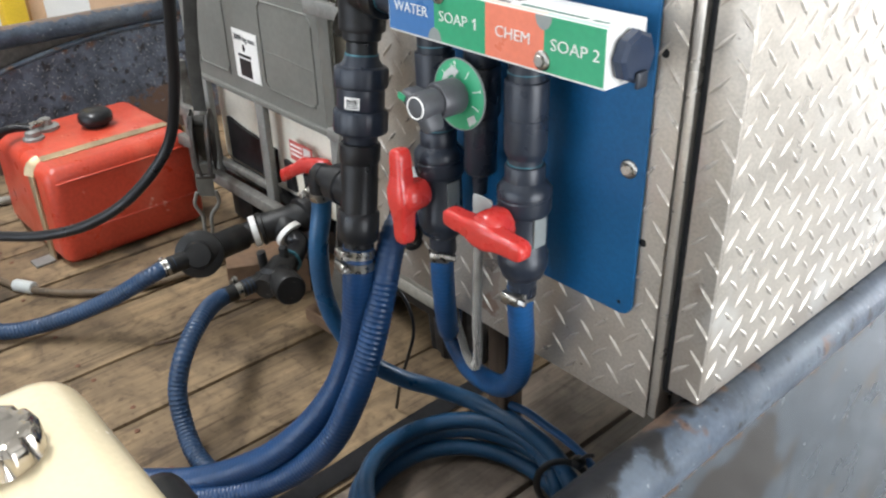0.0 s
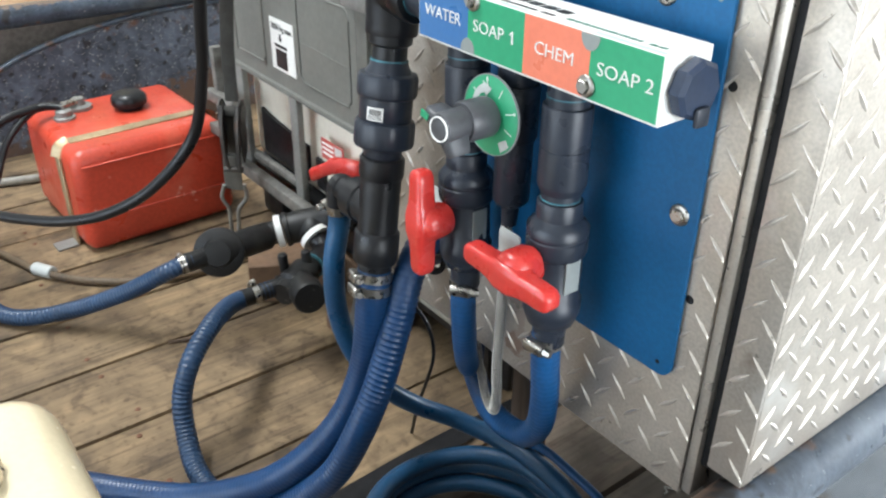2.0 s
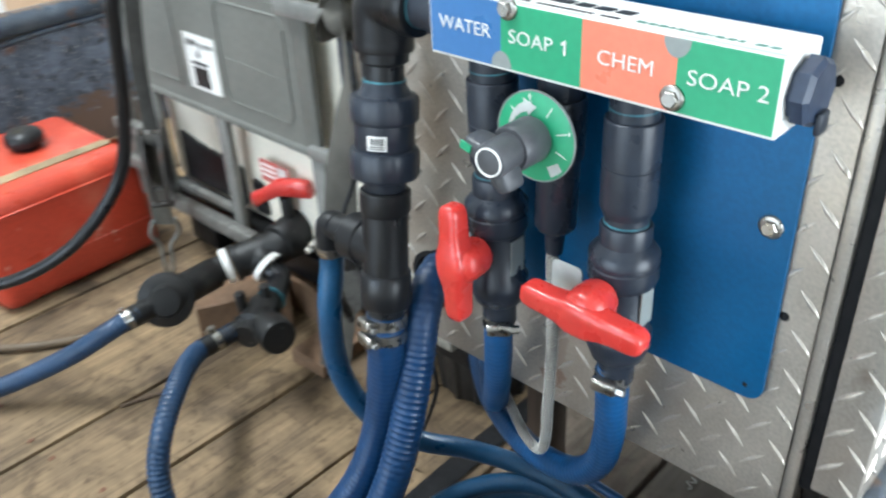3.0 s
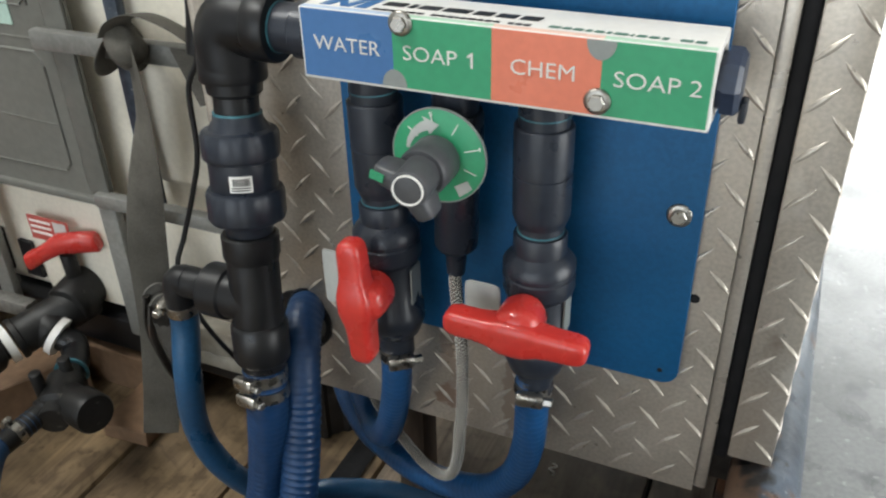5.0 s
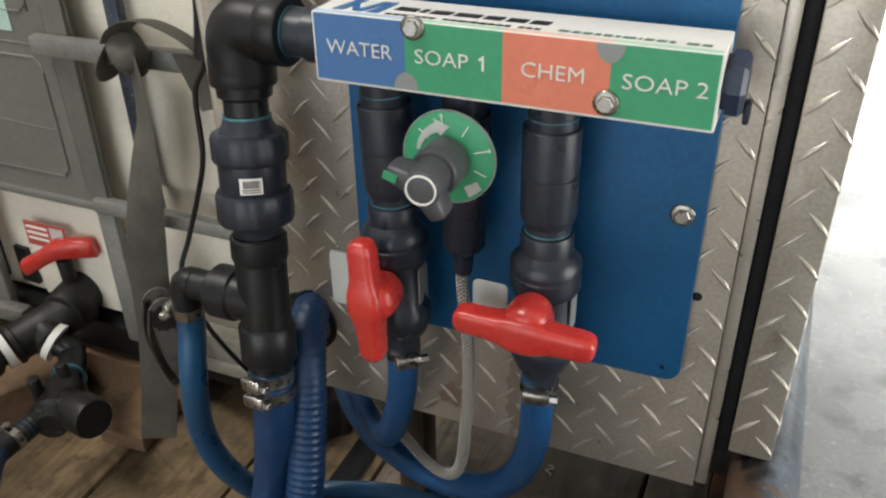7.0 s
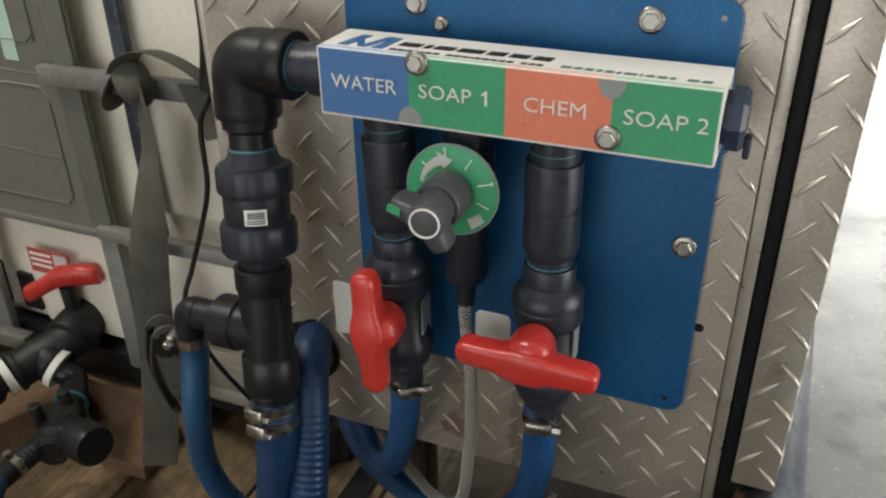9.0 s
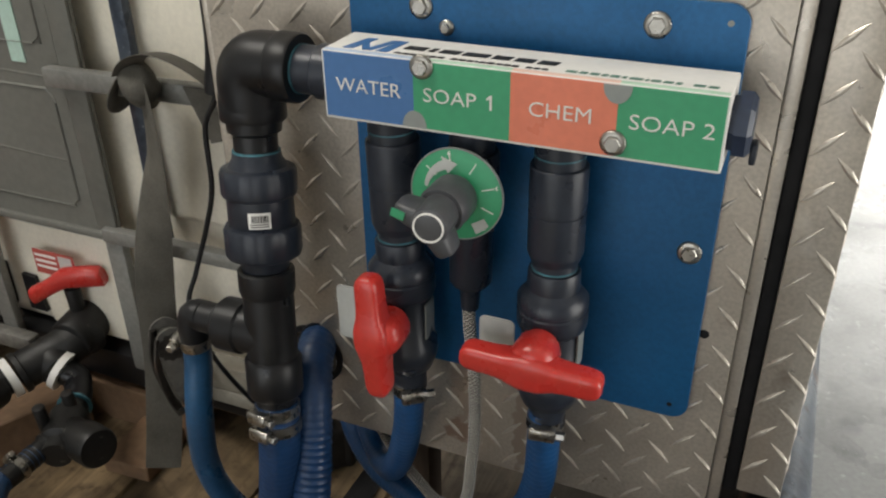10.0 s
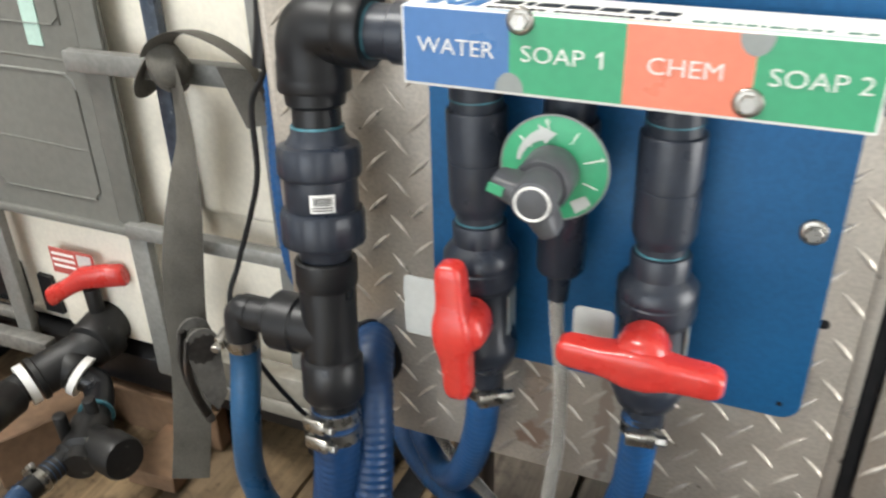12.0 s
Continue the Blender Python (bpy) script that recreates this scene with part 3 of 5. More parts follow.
for x in (-1.6, -0.7, 0.2):
    part("beam", box((x - 0.05, -1.5, -0.16), (x + 0.05, 2.5, -0.045)), M["rust"], bed)
part("underlay", box((-1.86, -1.5, -0.045), (0.36, 2.5, -0.037)), M["rubber"], bed)


def tube_rail(x, z, r):
    part("rail", sweep([(x, -1.5, z), (x, -0.5, z + 0.002), (x, 0.5, z), (x, 1.5, z + 0.001), (x, 2.5, z)], r, 0.04, 28), M["rail"], bed,
         "dented dark blue steel tube with worn paint")


tube_rail(0.372, 0.379, 0.0305)
tube_rail(-1.80, 0.372, 0.030)
part("side_plate", box((0.366, -1.5, -0.2), (0.378, 2.5, 0.352)), M["sideplate"], bed, "smooth grey-blue painted steel side")
part("weld_seam", sweep([(0.3785, y * 0.1 - 1.5, 0.3525 + 0.0015 * math.sin(y * 2.1)) for y in range(41)], 0.005, 0.02, 8), M["rust"], bed, "rusty weld bead")
part("kerb_angle", box((0.335, -1.5, -0.002), (0.363, 2.5, 0.02), 0.002), M["rust"], bed, "rusty steel angle")
arch = [(2.5, -0.15), (2.5, 0.338)] + [(y, z) for y, z in ((1.0, 0.338), (0.5, 0.338), (0.3, 0.335), (0.15, 0.322), (0.0, 0.296), (-0.12, 0.26), (-0.24, 0.20), (-0.36, 0.12), (-0.45, 0.03), (-0.5, -0.15))]
part("side_plate", prism(arch, -1.806, -1.794), M["rustplate"], bed, "pitted blue-black steel side with rust")
part("outer_panel", box((-1.86, -1.5, -0.15), (-1.848, 2.5, 0.362)), M["dusty"], bed, "dusty brown outer side panel")
part("edge_lip", sweep([(-1.79, y, z) for y, z in arch[2:-1]], 0.008, 0.02, 10), M["rail"], bed)
part("side_plate", prism([(-1.5, -0.15), (-0.5, -0.15), (-0.45, 0.03), (-0.8, 0.16), (-1.5, 0.2)], -1.806, -1.794), M["rustplate"], bed)
for y in (-1.2, 0.62, 1.9):
    part("stake", box((-1.83, y - 0.03, -0.15), (-1.79, y + 0.03, 0.36), 0.004), M["rail"], bed)

# ---------------- tread plate box
BOX_TOP = 1.06


def lugs(u0, u1, v0, v1, place, skip=None, at=(0.0, 0.0), pitch=(0.0365, 0.0365), jit=0.0004):
    """Raised lozenges of tread plate in two crossed rows over an area, on a lattice through at; place(u, v, h) gives the point."""
    rnd = random.Random(5)
    verts, faces = [], []
    along = [(-1.0, 0.0, 0.0), (-0.72, 0.40, 0.55), (-0.38, 0.72, 0.85), (-0.10, 0.92, 0.95), (0.0, 1.0, 1.0), (0.10, 0.92, 0.95), (0.38, 0.72, 0.85), (0.72, 0.40, 0.55), (1.0, 0.0, 0.0)]
    i0, j0 = int((u0 - at[0]) / pitch[0]) - 1, int((v0 - at[1]) / pitch[1]) - 1
    for i in range(i0, i0 + int((u1 - u0) / pitch[0]) + 4):
        for j in range(j0, j0 + int((v1 - v0) / pitch[1]) + 4):
            for s in (0, 1):
                u = at[0] + pitch[0] * (i + 0.5 * s) + rnd.uniform(-jit, jit)
                v = at[1] + pitch[1] * (j + 0.5 * s) + rnd.uniform(-jit, jit)
                if not (u0 + 0.003 < u < u1 - 0.003 and v0 + 0.002 < v < v1 - 0.002) or (skip and skip(u, v)):
                    continue
                a = radians(-46 if s == 0 else 46)
                c, d = math.cos(a), math.sin(a)
                base = len(verts)
                for p, w, h in along:
                    for q, k in ((-0.0027, 0.0), (-0.0012, 0.75), (0.0, 1.0), (0.0012, 0.75), (0.0027, 0.0)):
                        x, y = 0.0148 * p, q * max(w, 0.08)
                        verts.append(place(min(max(u + x * c - y * d, u0), u1), min(max(v + x * d + y * c, v0), v1), 0.0021 * h * k - 0.0001))
                for r in range(len(along) - 1):
                    for k in range(4):
                        b = base + 5 * r + k
                        faces.append((b, b + 1, b + 6, b + 5))
    me = bpy.data.meshes.new("tread")
    me.from_pydata(verts, [], faces)
    bm = bmesh.new()
    bm.from_mesh(me)
    bpy.data.meshes.remove(me)
    bmesh.ops.recalc_face_normals(bm, faces=bm.faces)
    return bm


tbox = thing("tool_box", "aluminium tread plate equipment box on the truck bed rail", "box")
hx, hz, hr = -0.083, 0.442, 0.031
# front sheet, with a round opening for a hose
fr = bmesh.new()
ol = [(-0.154, 0.36), (0.3145, 0.36), (0.3145, BOX_TOP), (-0.154, BOX_TOP)]
circ = [(hx + hr * math.cos(2 * math.pi * k / 24), hz + hr * math.sin(2 * math.pi * k / 24)) for k in range(24)]
for y in (0.0, 0.003):
    vo = [fr.verts.new((x, y, z)) for x, z in ol]
    vi = [fr.verts.new((x, y, z)) for x, z in circ]
    es = [fr.edges.new((v[k], v[(k + 1) % len(v)])) for v in (vo, vi) for k in range(len(v))]
    bmesh.ops.triangle_fill(fr, edges=es, use_beauty=True)
front = part("front_panel", fr, M["alu"], tbox, "dull stained aluminium tread plate", smooth=False)
part("tread", lugs(-0.154, 0.3145, 0.364, BOX_TOP, lambda u, v, h: (u, -h, v),
                   lambda u, v: (-0.006 < u < 0.281 and 0.484 < v < 0.82) or math.hypot(u - hx, v - hz) < hr + 0.008 or math.hypot(u - 0.29, v - 0.5645) < 0.013, (0.229, 0.432), (0.039, 0.0377)), M["alu_lug"], front, angle=70)["kind"] = "stuff"
part("rim", lathe([(hr - 0.003, -0.003), (hr + 0.003, -0.003), (hr + 0.003, 0.006), (hr - 0.003, 0.006), (hr - 0.003, -0.003)], (hx, 0, hz), (0, 1, 0), 32), M["rubber"], front, "black rubber grommet")
part("flange", box((0.3145, 0.003, 0.362), (0.3255, 0.03, BOX_TOP), 0.002), M["alu_lug"], tbox, "folded edge of the front panel")
part("flange", box((-0.160, 0.0, 0.36), (-0.154, 0.03, BOX_TOP), 0.002), M["alu"], tbox)
part("gasket", box((0.3255, 0.008, 0.40), (0.3375, 0.05, BOX_TOP), 0.003), M["rubber"], tbox, "black rubber door seal")
part("corner_strip", box((0.3375, 0.0, 0.412), (0.373, 0.004, BOX_TOP), 0.0015), M["alu"], tbox)
strip = part("tread", lugs(0.3375, 0.373, 0.416, BOX_TOP, lambda u, v, h: (u, -h, v), None, (0.366, 0.645)), M["alu_lug"], tbox, angle=70)
strip["kind"] = "stuff"
side = part("side_panel", box((0.369, 0.004, 0.412), (0.373, 0.66, BOX_TOP), 0.001), M["alu"], tbox, "bright aluminium tread plate side")
part("tread", lugs(0.006, 0.655, 0.414, BOX_TOP, lambda u, v, h: (0.373 + h, u, v), None, (0.033, 0.648)), M["alu_lug"], side, angle=70)["kind"] = "stuff"
part("side_panel", box((-0.158, 0.03, 0.36), (-0.155, 0.66, BOX_TOP)), M["alu"], tbox)
part("back_panel", box((-0.155, 0.657, 0.36), (0.369, 0.66, BOX_TOP)), M["alu"], tbox)
part("lid", box((-0.17, -0.012, BOX_TOP), (0.385, 0.67, BOX_TOP + 0.02), 0.004), M["alu"], tbox)
part("floor_pan", box((-0.155, 0.28, 0.40), (0.367, 0.657, 0.405)), M["alu"], tbox)
part("bearer", box((0.2, 0.03, 0.352), (0.345, 0.08, 0.41), 0.003), M["iron"], tbox, "rusty steel bearer bolted to the rail")
part("bearer", box((0.29, 0.3, 0.37), (0.345, 0.66, 0.40), 0.003), M["rust"], tbox)
for x, z in ((0.2900, 0.5645), (0.2930, 0.7525)):
    part("rivet_hole", lathe(rounded(0.0042, -0.0006, 0.0004, 0.0002), (x, 0, z), (0, -1, 0), 16), M["rubber"], front, "empty dark bolt hole")

mount = thing("mounting_plate", "blue anodised metal plate bolted to the tread plate box", "plate")
bp = prism(round_rect(-0.012, 0.478, 0.287, 0.826, 0.014), -0.0055, -0.0021, 1)
bmesh.ops.bevel(bp, geom=[e for e in bp.edges if abs(e.verts[0].co.y - e.verts[1].co.y) < 1e-5 and e.verts[0].co.y < -0.004], offset=0.0006, segments=1, affect="EDGES")
part("plate", bp, M["blue"], mount, smooth=False)


def bolt(parent, x, z, y, r=0.0095):
    w = part("washer", lathe([(0, 0), (r, 0), (r, 0.0012), (r * 0.93, 0.002), (r * 0.72, 0.0026), (0, 0.0026)], (x, y, z), (0, -1, 0), 28), M["steel"], parent, "stainless steel hex bolt and washer")
    hexm = bmesh.new()
    add_lathe(hexm, [(0, 0.002), (r * 0.66, 0.002), (r * 0.66, 0.0052), (r * 0.58, 0.0060), (0, 0.0060)], axis_m((x, y, z), (0.05, -1, 0.03)), 6)
    bmesh.ops.recalc_face_normals(hexm, faces=hexm.faces)
    part("bolt_head", hexm, M["steel"], w, smooth=False)


for x, z in ((0.050, 0.806), (0.227, 0.808), (0.2700, 0.6385), (0.071, 0.792)):
    bolt(mount, x, z, -0.0056, 0.0095 if z != 0.792 else 0.006)
for x, z in ((0.2745, 0.813), (0.272, 0.491)):
    part("hole", lathe(rounded(0.0022, 0, 0.0004, 0.0001), (x, -0.0055, z), (0, -1, 0), 12), M["greylab"] if z > 0.7 else M["rubber"], mount, "small drilled hole")

# ---------------- the manifold
HB, HT, HF, HK = 0.7345, 0.7865, -0.073, -0.022
man = thing("manifold", "square mixing manifold with colour-coded port labels on the blue plate", "manifold")
body = part("body", box((0, HF, HB), (0.287, HK, HT), 0.0014), M["white"], man, "off-white square tube")
part("bracket", box((0.03, HK, HB + 0.012), (0.26, -0.0057, HT - 0.012)), M["black"], man)
for name, m, x0, x1 in (("label", "lblue", 0.002, 0.0735), ("label", "green", 0.0735, 0.1455), ("label", "orange", 0.1455, 0.2185), ("label", "green", 0.2185, 0.2855)):
    part(name, box((x0, HF - 0.0006, HB + 0.0025), (x1 - 0.0001, HF + 0.0005, HT - 0.0008)), M[m], body,
         {"lblue": "blue port label", "green": "green port label", "orange": "orange port label"}[m], smooth=False)
    # printed edge that runs on over the top
    part("stripe", box((x0, HF + 0.0012, HT - 0.0002), (x1 - 0.0001, HF + 0.0052, HT + 0.0004)), M[m + "_pale"], body, smooth=False)
FRONT = lambda x, z: Matrix.Translation((x, HF - 0.0009, z)) @ Matrix.Rotation(radians(90), 4, "X")
for word, x, w in (("WATER", 0.0115, 0.052), ("SOAP", 0.0815, 0.0395), ("CHEM", 0.1590, 0.0425), ("SOAP 2", 0.2268, 0.0535)):
    text(word, 0.0148, M["print"], FRONT(x, 0.7574), body, width=w, bold=-0.00014)
# the numeral one with its flag
part("lettering", prism([(0.1310, 0.7574), (0.1325, 0.7574), (0.1325, 0.7678), (0.1312, 0.7678), (0.1287, 0.7656), (0.1287, 0.7640), (0.1310, 0.7654)], HF - 0.0013, HF - 0.0005, 1), M["print"], body, smooth=False)
for x, z in ((0.074, HB + 0.0025), (0.2175, HT - 0.0008)):
    up = 1 if z < 0.76 else -1
    half = [(x + 0.0095 * math.cos(radians(a)), z + up * 0.0125 * math.sin(radians(a))) for a in range(0, 181, 15)]
    part("label_notch", prism(half, HF - 0.0011, HF - 0.0003, 1), M["greylab"], body, "grey half-round mark", smooth=False)
for x, z in ((0.0805, 0.7825), (0.2175, 0.7465)):
    bolt(man, x, z, HF - 0.001, 0.0088)
# maker's mark and lines of lettering on the top, as plain bars
mk = bmesh.new()
for poly in ([(0.013, -0.064), (0.021, -0.064), (0.028, -0.036), (0.020, -0.036)], [(0.023, -0.052), (0.029, -0.064), (0.032, -0.058), (0.0255, -0.044)],
             [(0.030, -0.064), (0.036, -0.064), (0.047, -0.036), (0.041, -0.036)], [(0.040, -0.064), (0.049, -0.064), (0.053, -0.036), (0.0475, -0.036)]):
    mk = join(mk, prism(poly, HT, HT + 0.0005, 2))
part("printed_mark", mk, M["lblue"], body, "blue printed mark", smooth=False)


def printed_line(x, widths, gap, y0, y1, m, slant):
    """A line of print as plain slanted bars; a negative width leaves a space."""
    for w in widths:
        if w > 0:
            part("printed_bar", prism([(x, y0), (x + w, y0), (x + w + slant, y1), (x + slant, y1)], HT + 0.0003, HT + 0.0006, 2), M[m], body, smooth=False)
        x += abs(w) + gap


printed_line(0.0565, (0.0160, 0.0045, 0.0145, 0.0185, 0.0130, 0.0135, 0.0130), 0.0034, -0.0530, -0.0445, "ink", 0.0018)
printed_line(0.0545, (0.0052, 0.0045, 0.0045, 0.0045, 0.0018, 0.0045, 0.0045, -0.003, 0.0042, 0.0047, 0.0045, 0.0018, 0.0042, 0.0052, 0.0042, 0.0045, 0.0040, -0.003, 0.0040, 0.0040, 0.0042), 0.0014, -0.0648, -0.0615, "ink", 0.0006)
printed_line(0.1795, (0.0070, 0.0050, 0.0055, 0.0035, 0.0055, 0.0025, 0.0080, 0.0015, 0.0055, 0.0055, 0.0035, -0.003, 0.0070, 0.0060), 0.0022, -0.0630, -0.0590, "greentext", 0.0010)
plug = part("end_plug", lathe([(0, 0), (0.019, 0), (0.019, 0.004), (0.0225, 0.004), (0.0225, 0.012), (0.019, 0.015), (0, 0.015)], (0.2865, -0.0475, 0.7605), (1, 0, 0), 8), M["pvcblue"], man, "dark octagonal end plug", smooth=False)
part("bleed_stub", box((0.3015, -0.054, 0.735), (0.306, -0.04, 0.75), 0.002), M["pvc"], man)

# ---------------- water inlet column: elbow, union, tee
col = thing("pipe_union", "dark grey pipe elbow, union and tee feeding the manifold", "pipe fitting")
TOP, BOT = Vector((-0.0850, -0.0475, 0.715)), Vector((-0.0700, -0.0900, 0.43))
AX = (BOT - TOP).normalized()
AL = lambda z: TOP + AX * ((TOP.z - z) / -AX.z)
turned = lambda name, prof, z, m="pvc", label="", n=40: part(name, lathe(prof, AL(z), AX, n), M[m], col, label)
E0 = Vector((-0.0845, -0.0475, 0.7605))
elb = sweep([E0 + Vector((0.048, 0, 0)), E0 + Vector((0.030, 0, 0)), E0 + Vector((0.010, 0, -0.0005)), E0 + Vector((0.001, 0, -0.010)), E0 + Vector((0, 0, -0.030)), AL(0.716)], 0.0262, 0.003, 36)
part("elbow", elb, M["black"], col, "black pipe elbow")
part("socket", lathe([(0.02, -0.012), (0.0264, -0.012), (0.0276, -0.010), (0.0276, 0.010), (0.0264, 0.012), (0.019, 0.012)], AL(0.724), AX, 40), M["black"], col)
part("socket", lathe([(0.02, -0.015), (0.0264, -0.015), (0.0276, -0.013), (0.0276, 0.003), (0.0264, 0.005), (0.018, 0.005)], E0 + Vector((0.045, 0, 0)), (1, 0, 0), 40), M["black"], col)
part("nipple", lathe([(0, 0), (0.0190, 0), (0.0190, 0.020), (0.0215, 0.022), (0.0215, 0.0345), (0, 0.0345)], E0 + Vector((0.047, 0, 0)), (1, 0, 0), 36), M["pvc"], col)
part("cement_ring", lathe(ring_profile(0.017, 0.0197, -0.0006, 0.0008), E0 + Vector((0.0508, 0, 0)), (1, 0, 0), 40), M["cyan"], col, "blue-green ring of pipe cement")
turned("reducer", [(0, 0), (0.0235, 0), (0.0225, 0.010), (0.0185, 0.013), (0.0185, 0.028), (0, 0.028)], 0.713, "black")
turned("cement_ring", ring_profile(0.016, 0.0203, -0.0008, 0.0010), 0.6865, "cyan")
turned("collar", [(0, 0), (0.0195, 0), (0.0205, 0.0015), (0.0208, 0.005), (0.0258, 0.013), (0, 0.013)], 0.686)


def nut(z, h, r=0.0325, ribs=12):
    """A ribbed union nut with a rounded shoulder."""
    bm = bmesh.new()
    n = ribs * 6
    rings = []
    for rr, hh in ((0.6, 0), (0.84, 0), (0.95, 0.0015), (1.0, 0.005), (1.0, h - 0.004), (0.96, h - 0.001), (0.90, h), (0.6, h)):
        rings.append([])
        for k in range(n):
            g = 1.0 if (k % 6) < 4 else 0.982
            a = 2 * math.pi * k / n
            rings[-1].append(bm.verts.new(axis_m(AL(z), AX) @ Vector((r * rr * g * math.cos(a), r * rr * g * math.sin(a), hh))))
    for a, b in zip(rings, rings[1:]):
        for k in range(n):
            bm.faces.new((a[k], a[(k + 1) % n], b[(k + 1) % n], b[k]))
    bmesh.ops.recalc_face_normals(bm, faces=bm.faces)
    return part("union_nut", bm, M["pvc"], col, "ribbed dark union nut")


nut(0.6740, 0.0260)
turned("union_body", [(0, 0), (0.0285, 0), (0.0285, 0.028), (0.027, 0.030), (0, 0.030)], 0.6490)
nut(0.6245, 0.030, 0.0332)
turned("collar", [(0, 0), (0.0258, 0), (0.0215, 0.006), (0.0205, 0.018), (0, 0.018)], 0.600)
turned("tee_socket", [(0, 0), (0.0232, 0), (0.0250, 0.002), (0.0250, 0.020), (0.0232, 0.025), (0, 0.025)], 0.583, "black")
turned("tee_body", [(0, 0), (0.0228, 0), (0.0228, 0.066), (0, 0.066)], 0.560, "black")
turned("tee_socket", [(0, 0), (0.0234, 0), (0.0258, 0.003), (0.0258, 0.036), (0.0240, 0.039), (0.0195, 0.039), (0.0195, 0.048), (0, 0.048)], 0.498, "black")
BR = AL(0.519)
part("tee_branch", lathe([(0, 0), (0.0228, 0), (0.0228, 0.026), (0.0252, 0.028), (0.0252, 0.050), (0.0235, 0.052), (0, 0.052)], BR, (-1, 0.02, -0.04), 40), M["black"], col)
part("bushing", lathe([(0, 0), (0.0185, 0), (0.0185, 0.006), (0.0150, 0.009), (0.0150, 0.034), (0.013, 0.036), (0, 0.036)], BR + Vector((-0.051, 0.001, -0.001)), (-1, 0.02, -0.02), 32), M["black"], col)
part("barb_elbow", sweep([BR + Vector((-0.076, 0.0, 0.0)), BR + Vector((-0.086, 0.0, -0.001)), BR + Vector((-0.0885, -0.001, -0.012)), BR + Vector((-0.089, -0.001, -0.032))], 0.0140, 0.003, 22), M["black"], col)
# bar code label, wrapped round the union body
bl = axis_m(AL(0.6490), AX)
for name, m, a0, a1, h0, h1, rr in (("bar_code_label", "white", -0.33, 0.33, 0.0085, 0.0225, 0.0288),):
    bm = bmesh.new()
    ref = bl.inverted().to_3x3() @ Vector((0.52, -0.85, 0))
    mid = math.atan2(ref.y, ref.x)
    def wrap(a0, a1, h0, h1, rr, seg=8):
        vs = [[bm.verts.new(bl @ Vector((rr * math.cos(mid + a0 + (a1 - a0) * k / seg), rr * math.sin(mid + a0 + (a1 - a0) * k / seg), h))) for k in range(seg + 1)] for h in (h0, h1)]
        for k in range(seg):
            bm.faces.new((vs[0][k], vs[0][k + 1], vs[1][k + 1], vs[1][k]))
    wrap(a0, a1, h0, h1, rr)
    lab = part(name, bm, M[m], col, "small white printed bar label")
    bm = bmesh.new()
    rnd = random.Random(3)
    a = -0.26
    while a < 0.23:
        w = rnd.choice((0.012, 0.02, 0.03))
        wrap(a, a + w, 0.0105, 0.0170, 0.0290, 1)
        a += w + rnd.choice((0.012, 0.02))
    wrap(-0.27, 0.27, 0.0180, 0.0190, 0.0290)
    wrap(-0.27, 0.27, 0.0200, 0.0210, 0.0290)
    part("printed_bar", bm, M["ink"], lab)


# ---------------- hoses and clamps
def clamp(parent, p, d, r, turn=0.0, screw=(0, -1, 0)):
    """A worm-drive hose clamp round a hose at p with axis d; the screw housing stands on the side that faces screw."""
    m = axis_m(p, d)
    band = part("hose_clamp", lathe(ring_profile(r - 0.002, r + 0.0012, -0.0055, 0.0055), p, d, 36), M["steel"], parent, "stainless worm-drive hose clamp")
    ref = m.inverted().to_3x3() @ Vector(screw)
    a = math.atan2(ref.y, ref.x) + turn
    loc = m @ Matrix.Rotation(a, 4, "Z") @ Matrix.Translation((r + 0.004, 0, 0))
    part("screw_housing", loft([(-0.011, 0, 0, 0.004, 0.0055), (-0.009, 0, 0, 0.0048, 0.0062), (0.009, 0, 0, 0.0048, 0.0062), (0.011, 0, 0, 0.004, 0.0055)],
                               loc @ Matrix.Rotation(radians(90), 4, "Z"), 14, 4), M["steel"], band)
    part("screw_head", lathe(rounded(0.0042, 0, 0.008, 0.001), loc @ Vector((0, -0.019, 0)), (loc.to_3x3() @ Vector((0, 1, 0))), 6), M["steel"], band, smooth=False)
    sl = bmesh.new()
    for k in range(5):
        q = m @ Matrix.Rotation(a + 0.55 + 0.16 * k, 4, "Z") @ Matrix.Translation((r + 0.0013, 0, 0))
        add_box(sl, (-0.0004, -0.0008, -0.0035), (0.0004, 0.0008, 0.0035), 0, 1, q)
    part("band_slot", sl, M["rubber"], band, smooth=False)


def hose(label, pts, r, m="hose", ridge=0.0007, step=0.0022, clamps=(), n=18, name="hose", cat="hose", group="blue hoses"):
    h = thing(name, label, cat, group)
    part("tube", sweep(pts, r, step, n, ridge, 3), M[m], h)
    c = spline(pts, 0.004)
    for k, turn, screw in clamps:
        i = min(len(c) - 2, int(k / 0.004))
        clamp(h, c[i], c[i + 1] - c[max(i - 1, 0)], r + ridge, turn, screw)
    return h


P0 = AL(0.450)
hose("ribbed dark blue suction hose clamped under the pipe tee", [P0, AL(0.41), (-0.0755, -0.096, 0.345), (-0.081, -0.104, 0.295), (-0.092, -0.125, 0.235), (-0.113, -0.158, 0.180), (-0.150, -0.197, 0.125),
      (-0.205, -0.232, 0.075), (-0.270, -0.282, 0.037), (-0.34, -0.34, 0.022), (-0.43, -0.42, 0.021)], 0.0195, clamps=((0.009, 0.1, (-0.1, -1, 0)), (0.026, 0.55, (0.4, -1, 0))), n=22)
